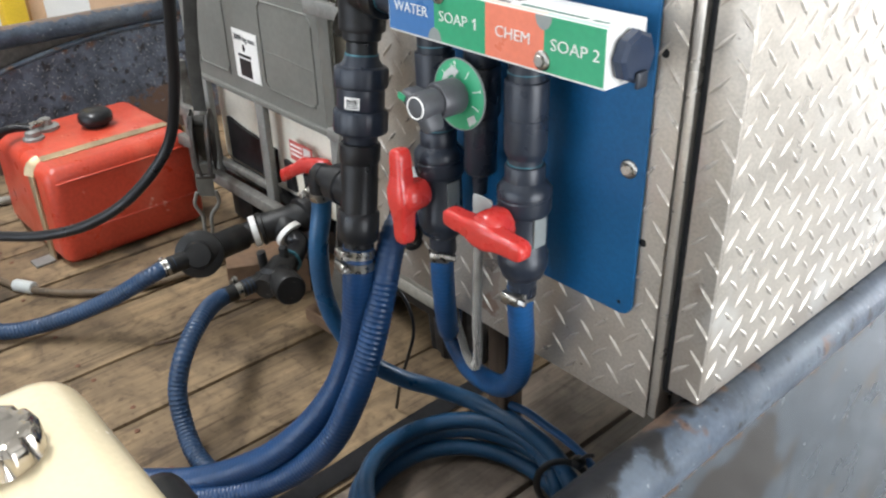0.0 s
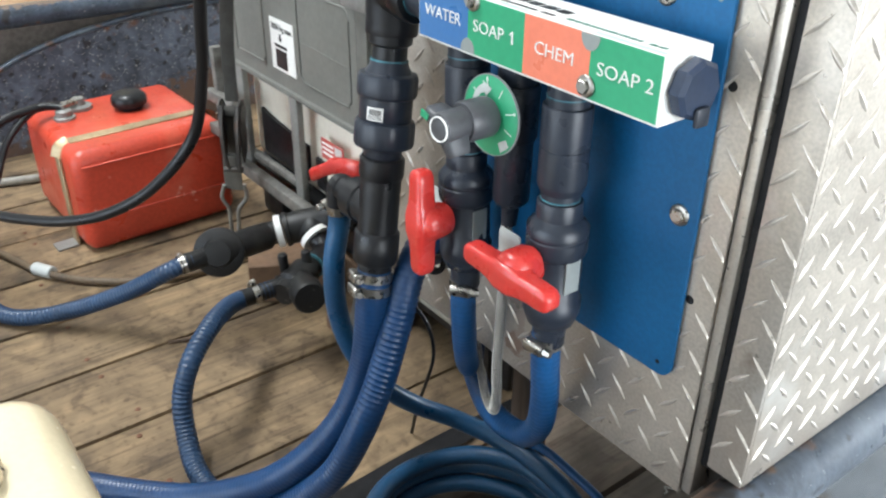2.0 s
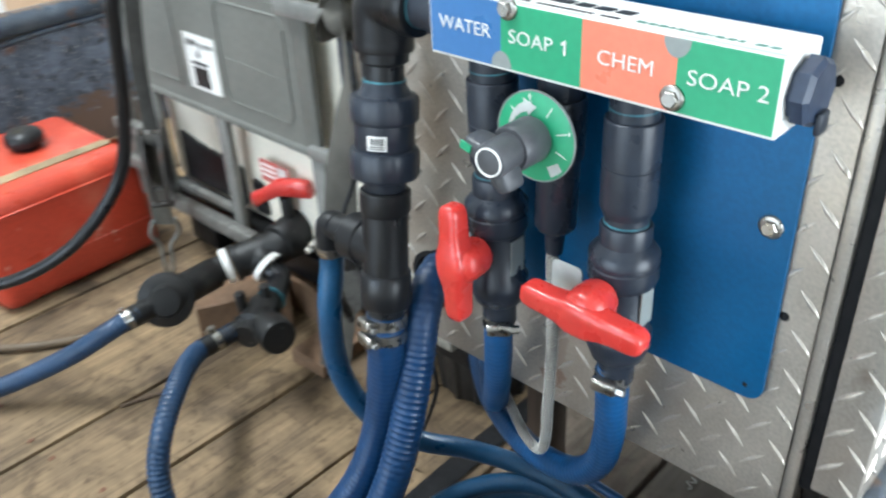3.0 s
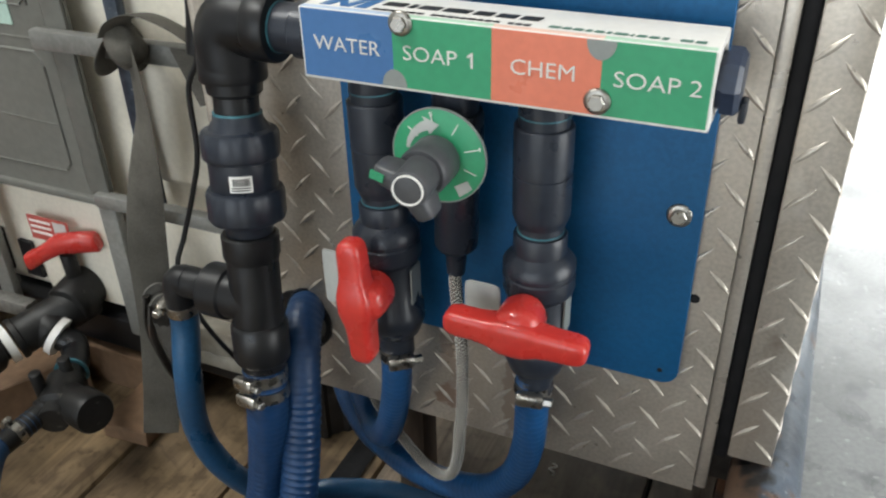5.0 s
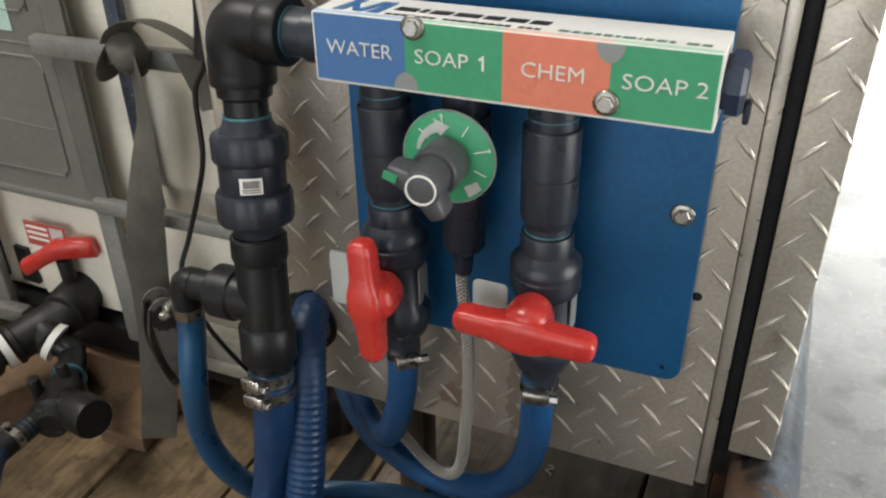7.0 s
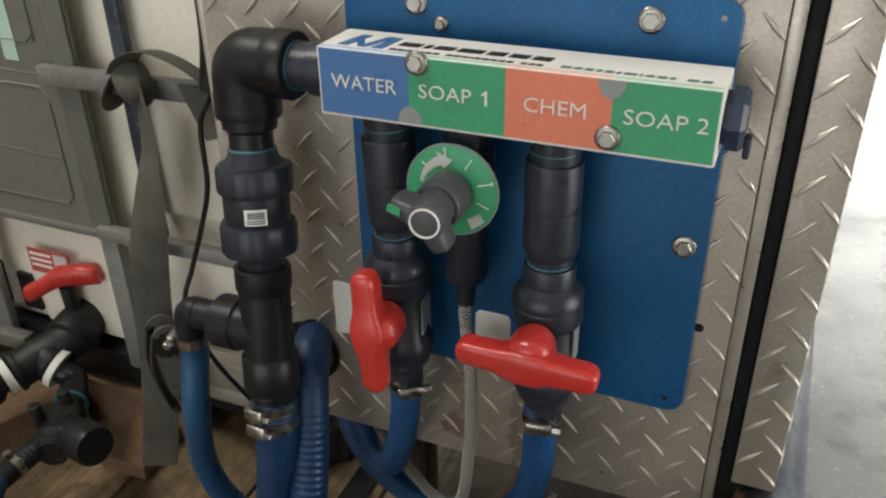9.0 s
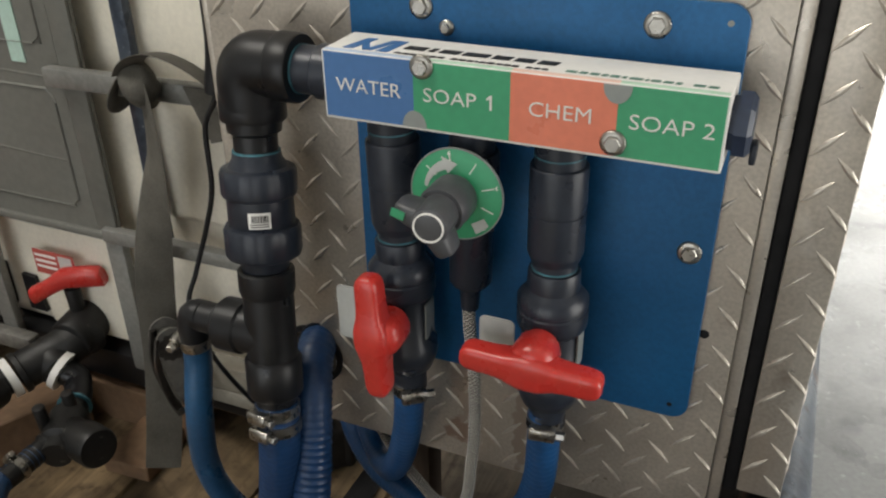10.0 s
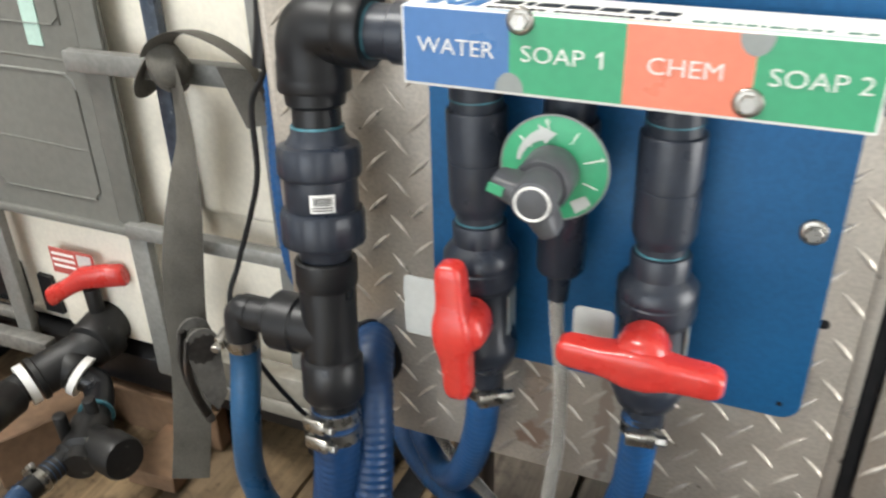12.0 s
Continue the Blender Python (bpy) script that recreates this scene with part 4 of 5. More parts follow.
HB_ = hose("ribbed dark blue hose leaving a round opening in the box", [(-0.095, 0.085, 0.44), (-0.084, 0.030, 0.455), (-0.068, -0.020, 0.460), (-0.055, -0.050, 0.436), (-0.046, -0.076, 0.378), (-0.040, -0.104, 0.314), (-0.040, -0.137, 0.250),
      (-0.066, -0.162, 0.175), (-0.118, -0.190, 0.105), (-0.18, -0.232, 0.05), (-0.25, -0.30, 0.022), (-0.33, -0.40, 0.020)], 0.0182, ridge=0.0009, step=0.0024, n=22)
part("sleeve", sweep([(-0.092, 0.06, 0.447), (-0.084, 0.030, 0.455), (-0.073, -0.006, 0.4615)], 0.0208, 0.004, 20), M["black"], HB_, "black rubber sleeve at the opening")
C0 = BR + Vector((-0.089, -0.001, -0.024))
hose("smooth light blue hose from the tee to the coil", [C0, C0 + Vector((-0.001, 0, -0.03)), (-0.166, -0.088, 0.409), (-0.177, -0.081, 0.330), (-0.170, -0.066, 0.265), (-0.158, -0.030, 0.195), (-0.146, 0.022, 0.140), (-0.118, 0.075, 0.105),
      (-0.055, 0.112, 0.088), (0.029, 0.124, 0.085), (0.115, 0.108, 0.085), (0.185, 0.06, 0.08), (0.215, -0.02, 0.06), (0.18, -0.10, 0.04), (0.10, -0.15, 0.018)], 0.0137, "hose2", 0.0, 0.004,
     clamps=((0.008, 0.4, (-1, -0.6, 0)),))
hose("short blue hose hanging from the soap valve", [(0.0497, -0.0515, 0.487), (0.049, -0.0515, 0.455), (0.043, -0.045, 0.420), (0.026, -0.028, 0.366), (-0.001, 0.0, 0.314), (-0.035, 0.035, 0.295), (-0.07, 0.07, 0.32), (-0.08, 0.09, 0.40)], 0.0137,
     "hosemid", 0.0004, clamps=((0.008, -0.7, (0, -1, 0)),))
hose("blue hose bowed from the chemical valve back under the box", [(0.1775, -0.0515, 0.492), (0.177, -0.051, 0.46), (0.172, -0.042, 0.40), (0.156, -0.031, 0.345), (0.124, -0.022, 0.305), (0.082, -0.014, 0.287), (0.045, -0.003, 0.278), (0.005, 0.016, 0.270),
      (-0.05, 0.046, 0.268), (-0.095, 0.08, 0.30), (-0.10, 0.10, 0.40)], 0.0142, "hosemid", 0.0005, clamps=((0.012, -0.15, (0, -1, 0)),))

hose("ribbed blue hose hanging behind the pipe union", [(-0.200, 0.085, 0.86), (-0.212, 0.092, 0.74), (-0.222, 0.10, 0.64), (-0.228, 0.10, 0.54), (-0.226, 0.11, 0.43), (-0.205, 0.15, 0.37), (-0.16, 0.21, 0.35), (-0.10, 0.27, 0.36), (-0.08, 0.30, 0.40)], 0.0105, "hosemid", 0.0008, 0.003)

# braided clear tube
clear = thing("clear_tube", "clear braided tube looped from the metering valve under the box", "tube")
cp = [(0.104, -0.043, 0.585), (0.106, -0.046, 0.555), (0.114, -0.054, 0.503), (0.115, -0.057, 0.442), (0.111, -0.054, 0.405), (0.106, -0.048, 0.366), (0.096, -0.040, 0.333), (0.079, -0.030, 0.315), (0.056, -0.019, 0.311), (0.027, -0.002, 0.315), (-0.006, 0.018, 0.322), (-0.05, 0.05, 0.345), (-0.09, 0.09, 0.41)]
tube = part("tube", sweep(cp, 0.0053, 0.003, 18), M["clear"], clear)
cs = spline(cp, 0.002)
for sgn in (1, -1):
    for ph in range(6):
        pts = []
        u = Vector((1, 0, 0))
        for i in range(0, len(cs) - 1):
            t = (cs[i + 1] - cs[max(i - 1, 0)]).normalized()
            u = (u - t * u.dot(t)).normalized()
            v = t.cross(u)
            a = sgn * i * 0.002 / 0.0080 * math.pi * 0.75 + ph * math.pi / 3
            pts.append(cs[i] + (u * math.cos(a) + v * math.sin(a)) * 0.0053)
        bm = bmesh.new()
        prev = None
        for i, p in enumerate(pts):
            t = (cs[min(i + 1, len(cs) - 1)] - cs[max(i - 1, 0)]).normalized()
            o = (p - cs[i]).normalized() * 0.0003
            s = t.cross(o).normalized() * 0.00035
            row = [bm.verts.new(p + s), bm.verts.new(p + o), bm.verts.new(p - s)]
            if prev:
                bm.faces.new((prev[0], prev[1], row[1], row[0])), bm.faces.new((prev[1], prev[2], row[2], row[1]))
            prev = row
        part("braid", bm, M["braid"], tube)


# ---------------- ball valves
def handle(parent, c, along, label):
    """A lever handle of moulded plastic: bar with a domed hub; along: the direction of the bar."""
    x = Vector(along).normalized()
    y = Vector((0, -1, 0))
    y = (y - x * y.dot(x)).normalized()
    z = x.cross(y)
    m = Matrix(((x.x, y.x, z.x, c[0]), (x.y, y.y, z.y, c[1]), (x.z, y.z, z.z, c[2]), (0, 0, 0, 1)))
    half = [(0.0, 0.0135, 0.0150), (0.008, 0.0132, 0.0148), (0.014, 0.0122, 0.0132), (0.020, 0.0112, 0.0114), (0.030, 0.0102, 0.0106), (0.044, 0.0100, 0.0104), (0.0485, 0.0096, 0.0098), (0.0515, 0.0090, 0.0086), (0.0535, 0.0080, 0.0069), (0.0547, 0.0062, 0.0046), (0.0551, 0.0030, 0.0020)]
    secs = [(-x, 0.001, 0, a, b) for x, a, b in half[:0:-1]] + [(x, 0.001, 0, a, b) for x, a, b in half]
    bar = loft(secs, m, 32, 4.2)
    hub = bmesh.new()
    add_lathe(hub, [(0, -0.026), (0.015, -0.026), (0.0178, -0.020), (0.0186, -0.008), (0.0180, 0.000), (0.0155, 0.0050), (0.010, 0.0080), (0.005, 0.0090), (0, 0.0092)], m @ Matrix.Translation((0, 0.001, 0.0042)) @ Matrix.Rotation(radians(-90), 4, "X"), 28)
    bmesh.ops.recalc_face_normals(hub, faces=hub.faces)
    return part("handle", join(bar, hub), M["red"], parent, label)


def ball_valve(x, tilt, r, label, group="ball valves"):
    """Drop pipe, upper nut, valve body and hose tail below the manifold."""
    v = thing("ball_valve", label, "valve", group)
    A = Vector((x, -0.0475, HB))
    d = Vector((tilt, -0.012, -1)).normalized()
    L = lambda prof, s, m="pvc", lab="", n=32: part(lab[0] if lab else "pipe", lathe(prof, A + d * s, d, n), M[m], v, lab[1] if lab else "")
    L([(0, -0.004), (0.0185, -0.004), (0.0185, 0.022), (0, 0.022)], 0, "pvc")
    L(ring_profile(0.015, 0.0189, 0, 0.0011), 0.012, "cyan", ("cement_ring", "blue-green ring of pipe cement"))
    L([(0, 0), (0.0205, 0), (0.0213, 0.0006), (0.0215, 0.0014), (0.0215, 0.035), (0.0207, 0.0353), (0.0207, 0.0372), (0.0215, 0.0375), (0.0215, 0.0700), (0.0212, 0.0712), (0.0185, 0.078), (0.0175, 0.0782), (0.0175, 0.106), (0, 0.106)], 0.020, "pvc", ("coupling", "dark pipe coupling"))
    L(ring_profile(0.014, 0.0180, 0, 0.0011), 0.1035, "cyan", ("cement_ring", "blue-green ring of pipe cement"))
    L([(0, 0), (0.0195, 0), (0.0205, 0.002), (0.0205, 0.016), (r * 0.86, 0.020), (r, 0.025), (r, 0.031), (r * 0.965, 0.032), (r * 0.965, 0.034), (r, 0.035), (r, 0.047), (r * 0.95, 0.051), (0.0245, 0.053), (0.0245, 0.096), (0.0268, 0.099), (0.0268, 0.112), (0.022, 0.125), (0.0155, 0.13), (0.0155, 0.15), (0.0135, 0.153), (0, 0.153)],
      0.106, "pvc", ("body", "dark grey plastic valve body"))
    return v, A, d


v1, A1, d1 = ball_valve(0.0415, 0.035, 0.0280, "dark ball valve with an upright red handle under the soap port")
handle(v1, (0.0470, -0.103, 0.566), (-0.08, 0.05, 1), "red plastic lever handle, upright")
part("stem", lathe(rounded(0.011, 0, 0.03), (0.0475, -0.072, 0.560), (0, -1, 0.05), 20), M["red"], v1)
part("tag", prism(round_rect(-0.021, 0.511, 0.013, 0.566, 0.004), -0.046, -0.0445, 1), M["tag"], v1, "pale plastic tag")
part("label", box((0.0713, -0.060, 0.540), (0.0725, -0.043, 0.574), 0, 1, None), M["greylab"], v1, "small grey printed label")
v2, A2, d2 = ball_valve(0.1755, 0.012, 0.0280, "dark ball valve with a level red handle under the chemical port")
handle(v2, (0.1775, -0.103, 0.571), (-1, -0.02, 0.035), "red plastic lever handle, level")
part("stem", lathe(rounded(0.011, 0, 0.03), (0.1778, -0.072, 0.567), (0, -1, 0.05), 20), M["red"], v2)
part("tag", prism(round_rect(0.1245, 0.545, 0.1535, 0.586, 0.005), -0.0715, -0.070, 1), M["tag"], v2, "pale plastic tag")
part("label", box((0.2011, -0.060, 0.545), (0.2024, -0.043, 0.578)), M["greylab"], v2, "small printed label")

# ---------------- metering valve with dial
mv = thing("metering_valve", "grey metering valve knob on a green numbered dial", "valve")
AM = Vector((0.1065, -0.042, HB))
for prof, s, nm, lab in (([(0, 0), (0.0175, 0), (0.0175, 0.03), (0, 0.03)], 0, "pipe", ""), ([(0, 0), (0.0195, 0), (0.021, 0.003), (0.021, 0.05), (0.0195, 0.053), (0, 0.053)], 0.022, "body", "dark pipe body"),
                         ([(0, 0), (0.0175, 0), (0.0175, 0.062), (0.015, 0.066), (0.009, 0.068), (0.0075, 0.09), (0, 0.09)], 0.074, "tail", "")):
    part(nm, lathe(prof, AM + Vector((0, 0, -s)), (-0.02, 0, -1), 28), M["pvc"], mv, lab)
DC, DD = Vector((0.105, -0.0705, 0.6875)), Vector((0.02, -1, 0.03)).normalized()
part("stem", lathe(rounded(0.009, 0, 0.04), Vector((0.1055, -0.04, 0.686)), DD, 20), M["pvc"], mv)
DM = axis_m(DC, DD)
disc = part("dial", lathe([(0, -0.0012), (0.0362, -0.0012), (0.0365, 0), (0.0355, 0.0006), (0, 0.0006)], DC, DD, 56), M["green"], mv, "green numbered dial disc")
part("dial_rim", lathe(ring_profile(0.0357, 0.0366, -0.0012, 0.0009), DC, DD, 56), M["greylab"], disc)
flat = Matrix.Translation(DC + DD * 0.0008) @ Matrix.Rotation(radians(90), 4, "X")
ticks = bmesh.new()
for a in (100, 60, 18, -20, 140):
    add_box(ticks, (0.021, -0.0004, 0), (0.031, 0.0004, 0.0003), 0, 1, flat @ Matrix.Rotation(radians(a), 4, "Z"))
part("tick_marks", ticks, M["white"], disc, smooth=False)
for num, a in (("6", 100), ("4", 18), ("0", 188), ("2", -48)):
    q = flat @ Matrix.Translation((0.0325 * math.cos(radians(a)) - 0.0012, 0.0325 * math.sin(radians(a)) - 0.0015, 0))
    text(num, 0.0052, M["white"], q, disc, "numeral", 0.0002, 0.0026)
arrow = bmesh.new()
for r0, r1, a0, a1 in ((0.021, 0.028, 172, 112),):
    pts = []
    for k in range(11):
        a = radians(a0 + (a1 - a0) * k / 10)
        w = 0.0012 + 0.0026 * k / 10
        pts.append((0.0245 * math.cos(a), 0.0245 * math.sin(a), w, a))
    outer = [((0.0245 + w) * math.cos(a), (0.0245 + w) * math.sin(a)) for _, _, w, a in pts]
    inner = [((0.0245 - w) * math.cos(a), (0.0245 - w) * math.sin(a)) for _, _, w, a in pts]
    a = radians(a1)
    tip = [((0.0245 + 0.007) * math.cos(a), (0.0245 + 0.007) * math.sin(a)), (0.0245 * math.cos(a - 0.42), 0.0245 * math.sin(a - 0.42)), ((0.0245 - 0.007) * math.cos(a), (0.0245 - 0.007) * math.sin(a))]
    arrow = prism(outer + tip + inner[::-1], 0.0, 0.0004, 2)
    low = prism([(0.012, -0.022), (0.022, -0.016), (0.026, -0.022), (0.016, -0.030)], 0.0, 0.0004, 2)
    bmesh.ops.transform(arrow, matrix=flat, verts=arrow.verts)
    bmesh.ops.transform(low, matrix=flat, verts=low.verts)
    part("arrow_tail", low, M["tag"], disc, smooth=False)
part("arrow", arrow, M["tag"], disc, "white printed arrow", smooth=False)
KC = DC + DD * 0.004
part("knob_collar", lathe([(0, 0), (0.0175, 0), (0.0183, 0.002), (0.0183, 0.026), (0.017, 0.029), (0, 0.029)], KC, DD, 36), M["greyplastic"], mv, "grey plastic collar")
KD = Vector((0.09, -1, 0.03)).normalized()
knob = part("knob", lathe([(0, 0), (0.0133, 0), (0.0140, 0.003), (0.0140, 0.028), (0.0132, 0.031), (0.006, 0.0325), (0, 0.0325)], KC + DD * 0.024, KD, 36), M["greyplastic"], mv, "grey plastic knob with two wings")
part("knob_ring", lathe(ring_profile(0.0100, 0.0112, 0, 0.0012), KC + DD * 0.024 + KD * 0.0315, KD, 40), M["white"], knob, "white ring on the knob face")
kb = Matrix.Translation(KC + DD * 0.024) @ Matrix.Rotation(radians(90), 4, "X")
for a, ln in ((165, 0.027), (-62, 0.027)):
    w = part("wing", loft([(0.010, 0, 0.017, 0.0085, 0.012), (0.018, 0, 0.017, 0.0075, 0.0115), (ln - 0.002, 0, 0.017, 0.0065, 0.010), (ln, 0, 0.017, 0.005, 0.008)], kb @ Matrix.Rotation(radians(a), 4, "Z"), 16, 5), M["greyplastic"], knob)
    if a > 0:
        part("pointer", box((0.017, -0.003, 0.028), (ln + 0.0004, 0.003, 0.0295), 0, 1, kb @ Matrix.Rotation(radians(a), 4, "Z")), M["green"], w, "green pointer mark")

# ---------------- tote tank in its cage
tote = thing("tote_tank", "caged white plastic tote tank with grey steel front sheet", "tank")
part("bottle", box((-1.10, 0.235, 0.15), (-0.30, 1.20, 1.15), 0.035, 4), M["bottle"], tote, "white plastic bottle")
for x0, x1 in ((-0.46, -0.325),):
    part("rib", box((x0, 0.222, 0.42), (x1, 0.25, 1.12), 0.012, 3), M["bottle"], tote)
SH = [(-1.09, 0.388), (-0.523, 0.388), (-0.523, 1.12), (-1.09, 1.12)]
sheet = part("front_sheet", prism(SH, 0.198, 0.203, 1), M["plate"], tote, "grey painted steel front sheet", smooth=False)
for x0, z in ((-1.05, 0.62), (-0.765, 0.50)):
    part("crease", sweep([(x0, 0.1985, z), (x0 * 0.6 - 0.25, 0.1985, z), (-0.62, 0.1985, z - 0.004), (-0.57, 0.1985, z - 0.004)], 0.002, 0.02, 10, flat=(0.0012, 0.0022)), M["plate"], sheet)
for x0, z0, x1, z1 in ((-1.05, 0.425, -0.915, 0.80), (-0.77, 0.425, -0.585, 0.60), (-0.77, 0.66, -0.585, 0.95)):
    ol = [(x, 0.1985, z) for x, z in round_rect(x0, z0, x1, z1, 0.02)]
    part("pressed_panel", sweep(ol + ol[:1], 0.003, 0.012, 8, flat=(0.0030, 0.0008)), M["plate"], sheet)
part("fold", box((-0.560, 0.1935, 0.40), (-0.5235, 0.1975, 1.12), 0.003), M["plate"], sheet)
part("sticker", box((-0.645, 0.1965, 0.632), (-0.62, 0.1978, 0.72)), M["teal"], sheet, "pale green corner of a sticker", smooth=False)
LX0, LX1, LZ0, LZ1 = -0.885, -0.788, 0.424, 0.526
card = part("load_label", box((LX0, 0.1962, LZ0), (LX1, 0.1978, LZ1)), M["white"], sheet, "white stacking load label", smooth=False)
FM = lambda x, z: Matrix.Translation((x, 0.1958, z)) @ Matrix.Rotation(radians(90), 4, "X")
text("2000 kg max", 0.017, M["ink"], FM(LX0 + 0.006, LZ1 - 0.021), card, width=0.084)
for poly in ([(-0.846, 0.498), (-0.840, 0.498), (-0.840, 0.491), (-0.836, 0.491), (-0.843, 0.482), (-0.850, 0.491), (-0.846, 0.491)], [(-0.868, 0.477), (-0.818, 0.477), (-0.818, 0.471), (-0.868, 0.471)], [(-0.866, 0.467), (-0.820, 0.467), (-0.820, 0.430), (-0.866, 0.430)]):
    part("load_symbol", prism(poly, 0.1955, 0.1962, 1), M["ink"], card, smooth=False)


def bar(name, a, b, hw, hd, m="cage", lab=""):
    """A flattened square tube of the cage from a to b."""
    a, b = Vector(a), Vector(b)
    d = b - a
    q = d.to_track_quat("X", "Z").to_matrix().to_4x4()
    return part(name, box((0, -hd, -hw), (d.length, hd, hw), 0.004, 2, Matrix.Translation(a) @ q), M[m], tote, lab)


bar("cage_bar", (-0.545, 0.192, 0.3935), (-0.28, 0.192, 0.396), 0.011, 0.009)
part("sheet_lip", box((-1.09, 0.1915, 0.380), (-0.523, 0.203, 0.392), 0.003), M["plate"], sheet, "folded lower edge of the sheet")
bar("cage_bar", (-0.575, 0.186, 0.623), (-0.28, 0.186, 0.628), 0.0135, 0.009)
bar("cage_bar", (-1.10, 0.192, 0.86), (-0.28, 0.192, 0.86), 0.011, 0.009)
bar("cage_foot", (-1.11, 0.182, 0.147), (-0.745, 0.182, 0.153), 0.014, 0.012, "oldcage", "dirty galvanised foot rail")
bar("cage_foot", (-1.11, 0.21, 0.175), (-0.80, 0.21, 0.178), 0.008, 0.008, "oldcage")
bar("cage_foot", (-0.45, 0.19, 0.198), (-0.235, 0.19, 0.198), 0.022, 0.015, "dirtywhite")
bar("cage_foot", (-0.45, 0.19, 0.164), (-0.235, 0.19, 0.164), 0.012, 0.017, "dirtywhite")
for x, z1 in ((-1.055, 0.388), (-0.808, 0.388), (-0.535, 0.388)):
    bar("cage_post", (x, 0.2, 0.15), (x, 0.2, z1), 0.016, 0.008)
for z in (0.312, 0.232):
    bar("cage_bar", (-1.13, 0.150, z - 0.004), (-0.985, 0.150, z + 0.006), 0.013, 0.010, "oldcage", "dirty stub of a cage tube")
bar("cage_post", (-0.448, 0.205, 0.395), (-0.448, 0.205, 1.12), 0.011, 0.008, "rail", "dark blue painted bar")
bar("cage_stile", (-1.098, 0.165, 0.15), (-1.098, 0.165, 0.42), 0.010, 0.012, "oldcage")
bar("cage_post", (-1.098, 0.2, 0.15), (-1.098, 0.2, 1.12), 0.010, 0.008)
bar("cage_post", (-0.295, 0.208, 0.15), (-0.295, 0.208, 1.12), 0.022, 0.010)
# thin black pieces just before the lower bottle front
part("black_band", prism([(-1.03, 0.185), (-0.825, 0.185), (-0.825, 0.264), (-0.90, 0.270), (-0.97, 0.277), (-1.03, 0.288)], 0.226, 0.2335, 1), M["black"], tote, "flat black band over the lower bottle corner", smooth=False)
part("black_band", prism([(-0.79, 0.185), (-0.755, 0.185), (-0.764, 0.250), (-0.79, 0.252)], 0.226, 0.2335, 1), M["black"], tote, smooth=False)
part("valve_pocket", box((-0.742, 0.224, 0.172), (-0.548, 0.234, 0.385), 0.004), M["bottle"], tote)
part("pallet_deck", box((-1.11, 0.215, 0.09), (-0.24, 1.2, 0.15), 0.005), M["black"], tote, "dark pallet under the tank")
for x in (-1.06, -0.70):
    part("pallet_foot", box((x - 0.05, 0.245, 0.0), (x + 0.05, 1.2, 0.09), 0.005), M["black"], tote)
# round ribbed corner feet of the plastic pallet
for y in (0.305, 1.1):
    fb = bmesh.new()
    rings = []
    for r, h in ((0.0, 0.0), (0.078, 0.0), (0.080, 0.004), (0.089, 0.138), (0.095, 0.139), (0.095, 0.152), (0.0, 0.152)):
        rings.append([fb.verts.new((-0.285 + r * k * math.cos(a), y + r * k * math.sin(a), h)) for a, k in [(2 * math.pi * i / 72, 1.0 if i % 6 in (0, 1) or h > 0.1385 else 0.93) for i in range(72)]])
    for ra, rb in zip(rings, rings[1:]):
        for i in range(72):
            fb.faces.new((ra[i], ra[(i + 1) % 72], rb[(i + 1) % 72], rb[i]))
    bmesh.ops.remove_doubles(fb, verts=fb.verts, dist=1e-5)
    bmesh.ops.recalc_face_normals(fb, faces=fb.faces)
    part("pallet_foot", fb, M["dirty"], tote, "dirty black ribbed round foot", angle=25)

# outlet valve of the tote with its tee and fittings
out = thing("tote_outlet_valve", "black tote outlet tee with red lever and white thread tape", "valve")
def Lo(name, prof, a, b, m="dustyblack", lab="", n=28):
    """A turned fitting from a towards b, a size up from its nominal bore."""
    return part(name, lathe([(r * 1.18, h) for r, h in prof], a, Vector(b) - Vector(a), n), M[m], out, lab)


BK, TC, R1, EL = Vector((-0.612, 0.190, 0.205)), Vector((-0.668, 0.140, 0.178)), Vector((-0.690, 0.090, 0.169)), Vector((-0.606, 0.140, 0.146))
part("handle", loft([(-0.075, 0, -0.012, 0.010, 0.010), (-0.072, 0, -0.010, 0.012, 0.014), (-0.03, 0, 0.0, 0.012, 0.013), (0.0, 0, 0.008, 0.013, 0.016), (0.045, 0, 0.002, 0.012, 0.017), (0.068, 0, -0.002, 0.012, 0.016), (0.072, 0, -0.002, 0.009, 0.012)],
                    Matrix.Translation((-0.652, 0.195, 0.285)) @ Matrix.Rotation(radians(18), 4, "Z") @ Matrix.Rotation(radians(-15), 4, "Y") @ Matrix.Diagonal((0.88, 1, 1, 1)), 18, 3), M["red"], out, "red plastic lever")
fl = part("warning_flag", box((-0.722, 0.205, 0.283), (-0.640, 0.2065, 0.325), 0, 1), M["redink"], out, "red and white warning label", smooth=False)
for z in (0.316, 0.306, 0.296):
    part("printed_bar", box((-0.718, 0.2042, z - 0.002), (-0.676, 0.2052, z + 0.002)), M["white"], fl, smooth=False)
part("printed_bar", box((-0.670, 0.2042, 0.290), (-0.644, 0.2052, 0.321)), M["tag"], fl, smooth=False)
Lo("valve_stem", rounded(0.010, 0, 0.055), (-0.655, 0.205, 0.215), (-0.655, 0.203, 0.27))
Lo("valve_body", rounded(0.030, 0, 0.07, 0.005), (-0.655, 0.236, 0.20), (-0.645, 0.15, 0.19))
dr = (R1 - TC).normalized()
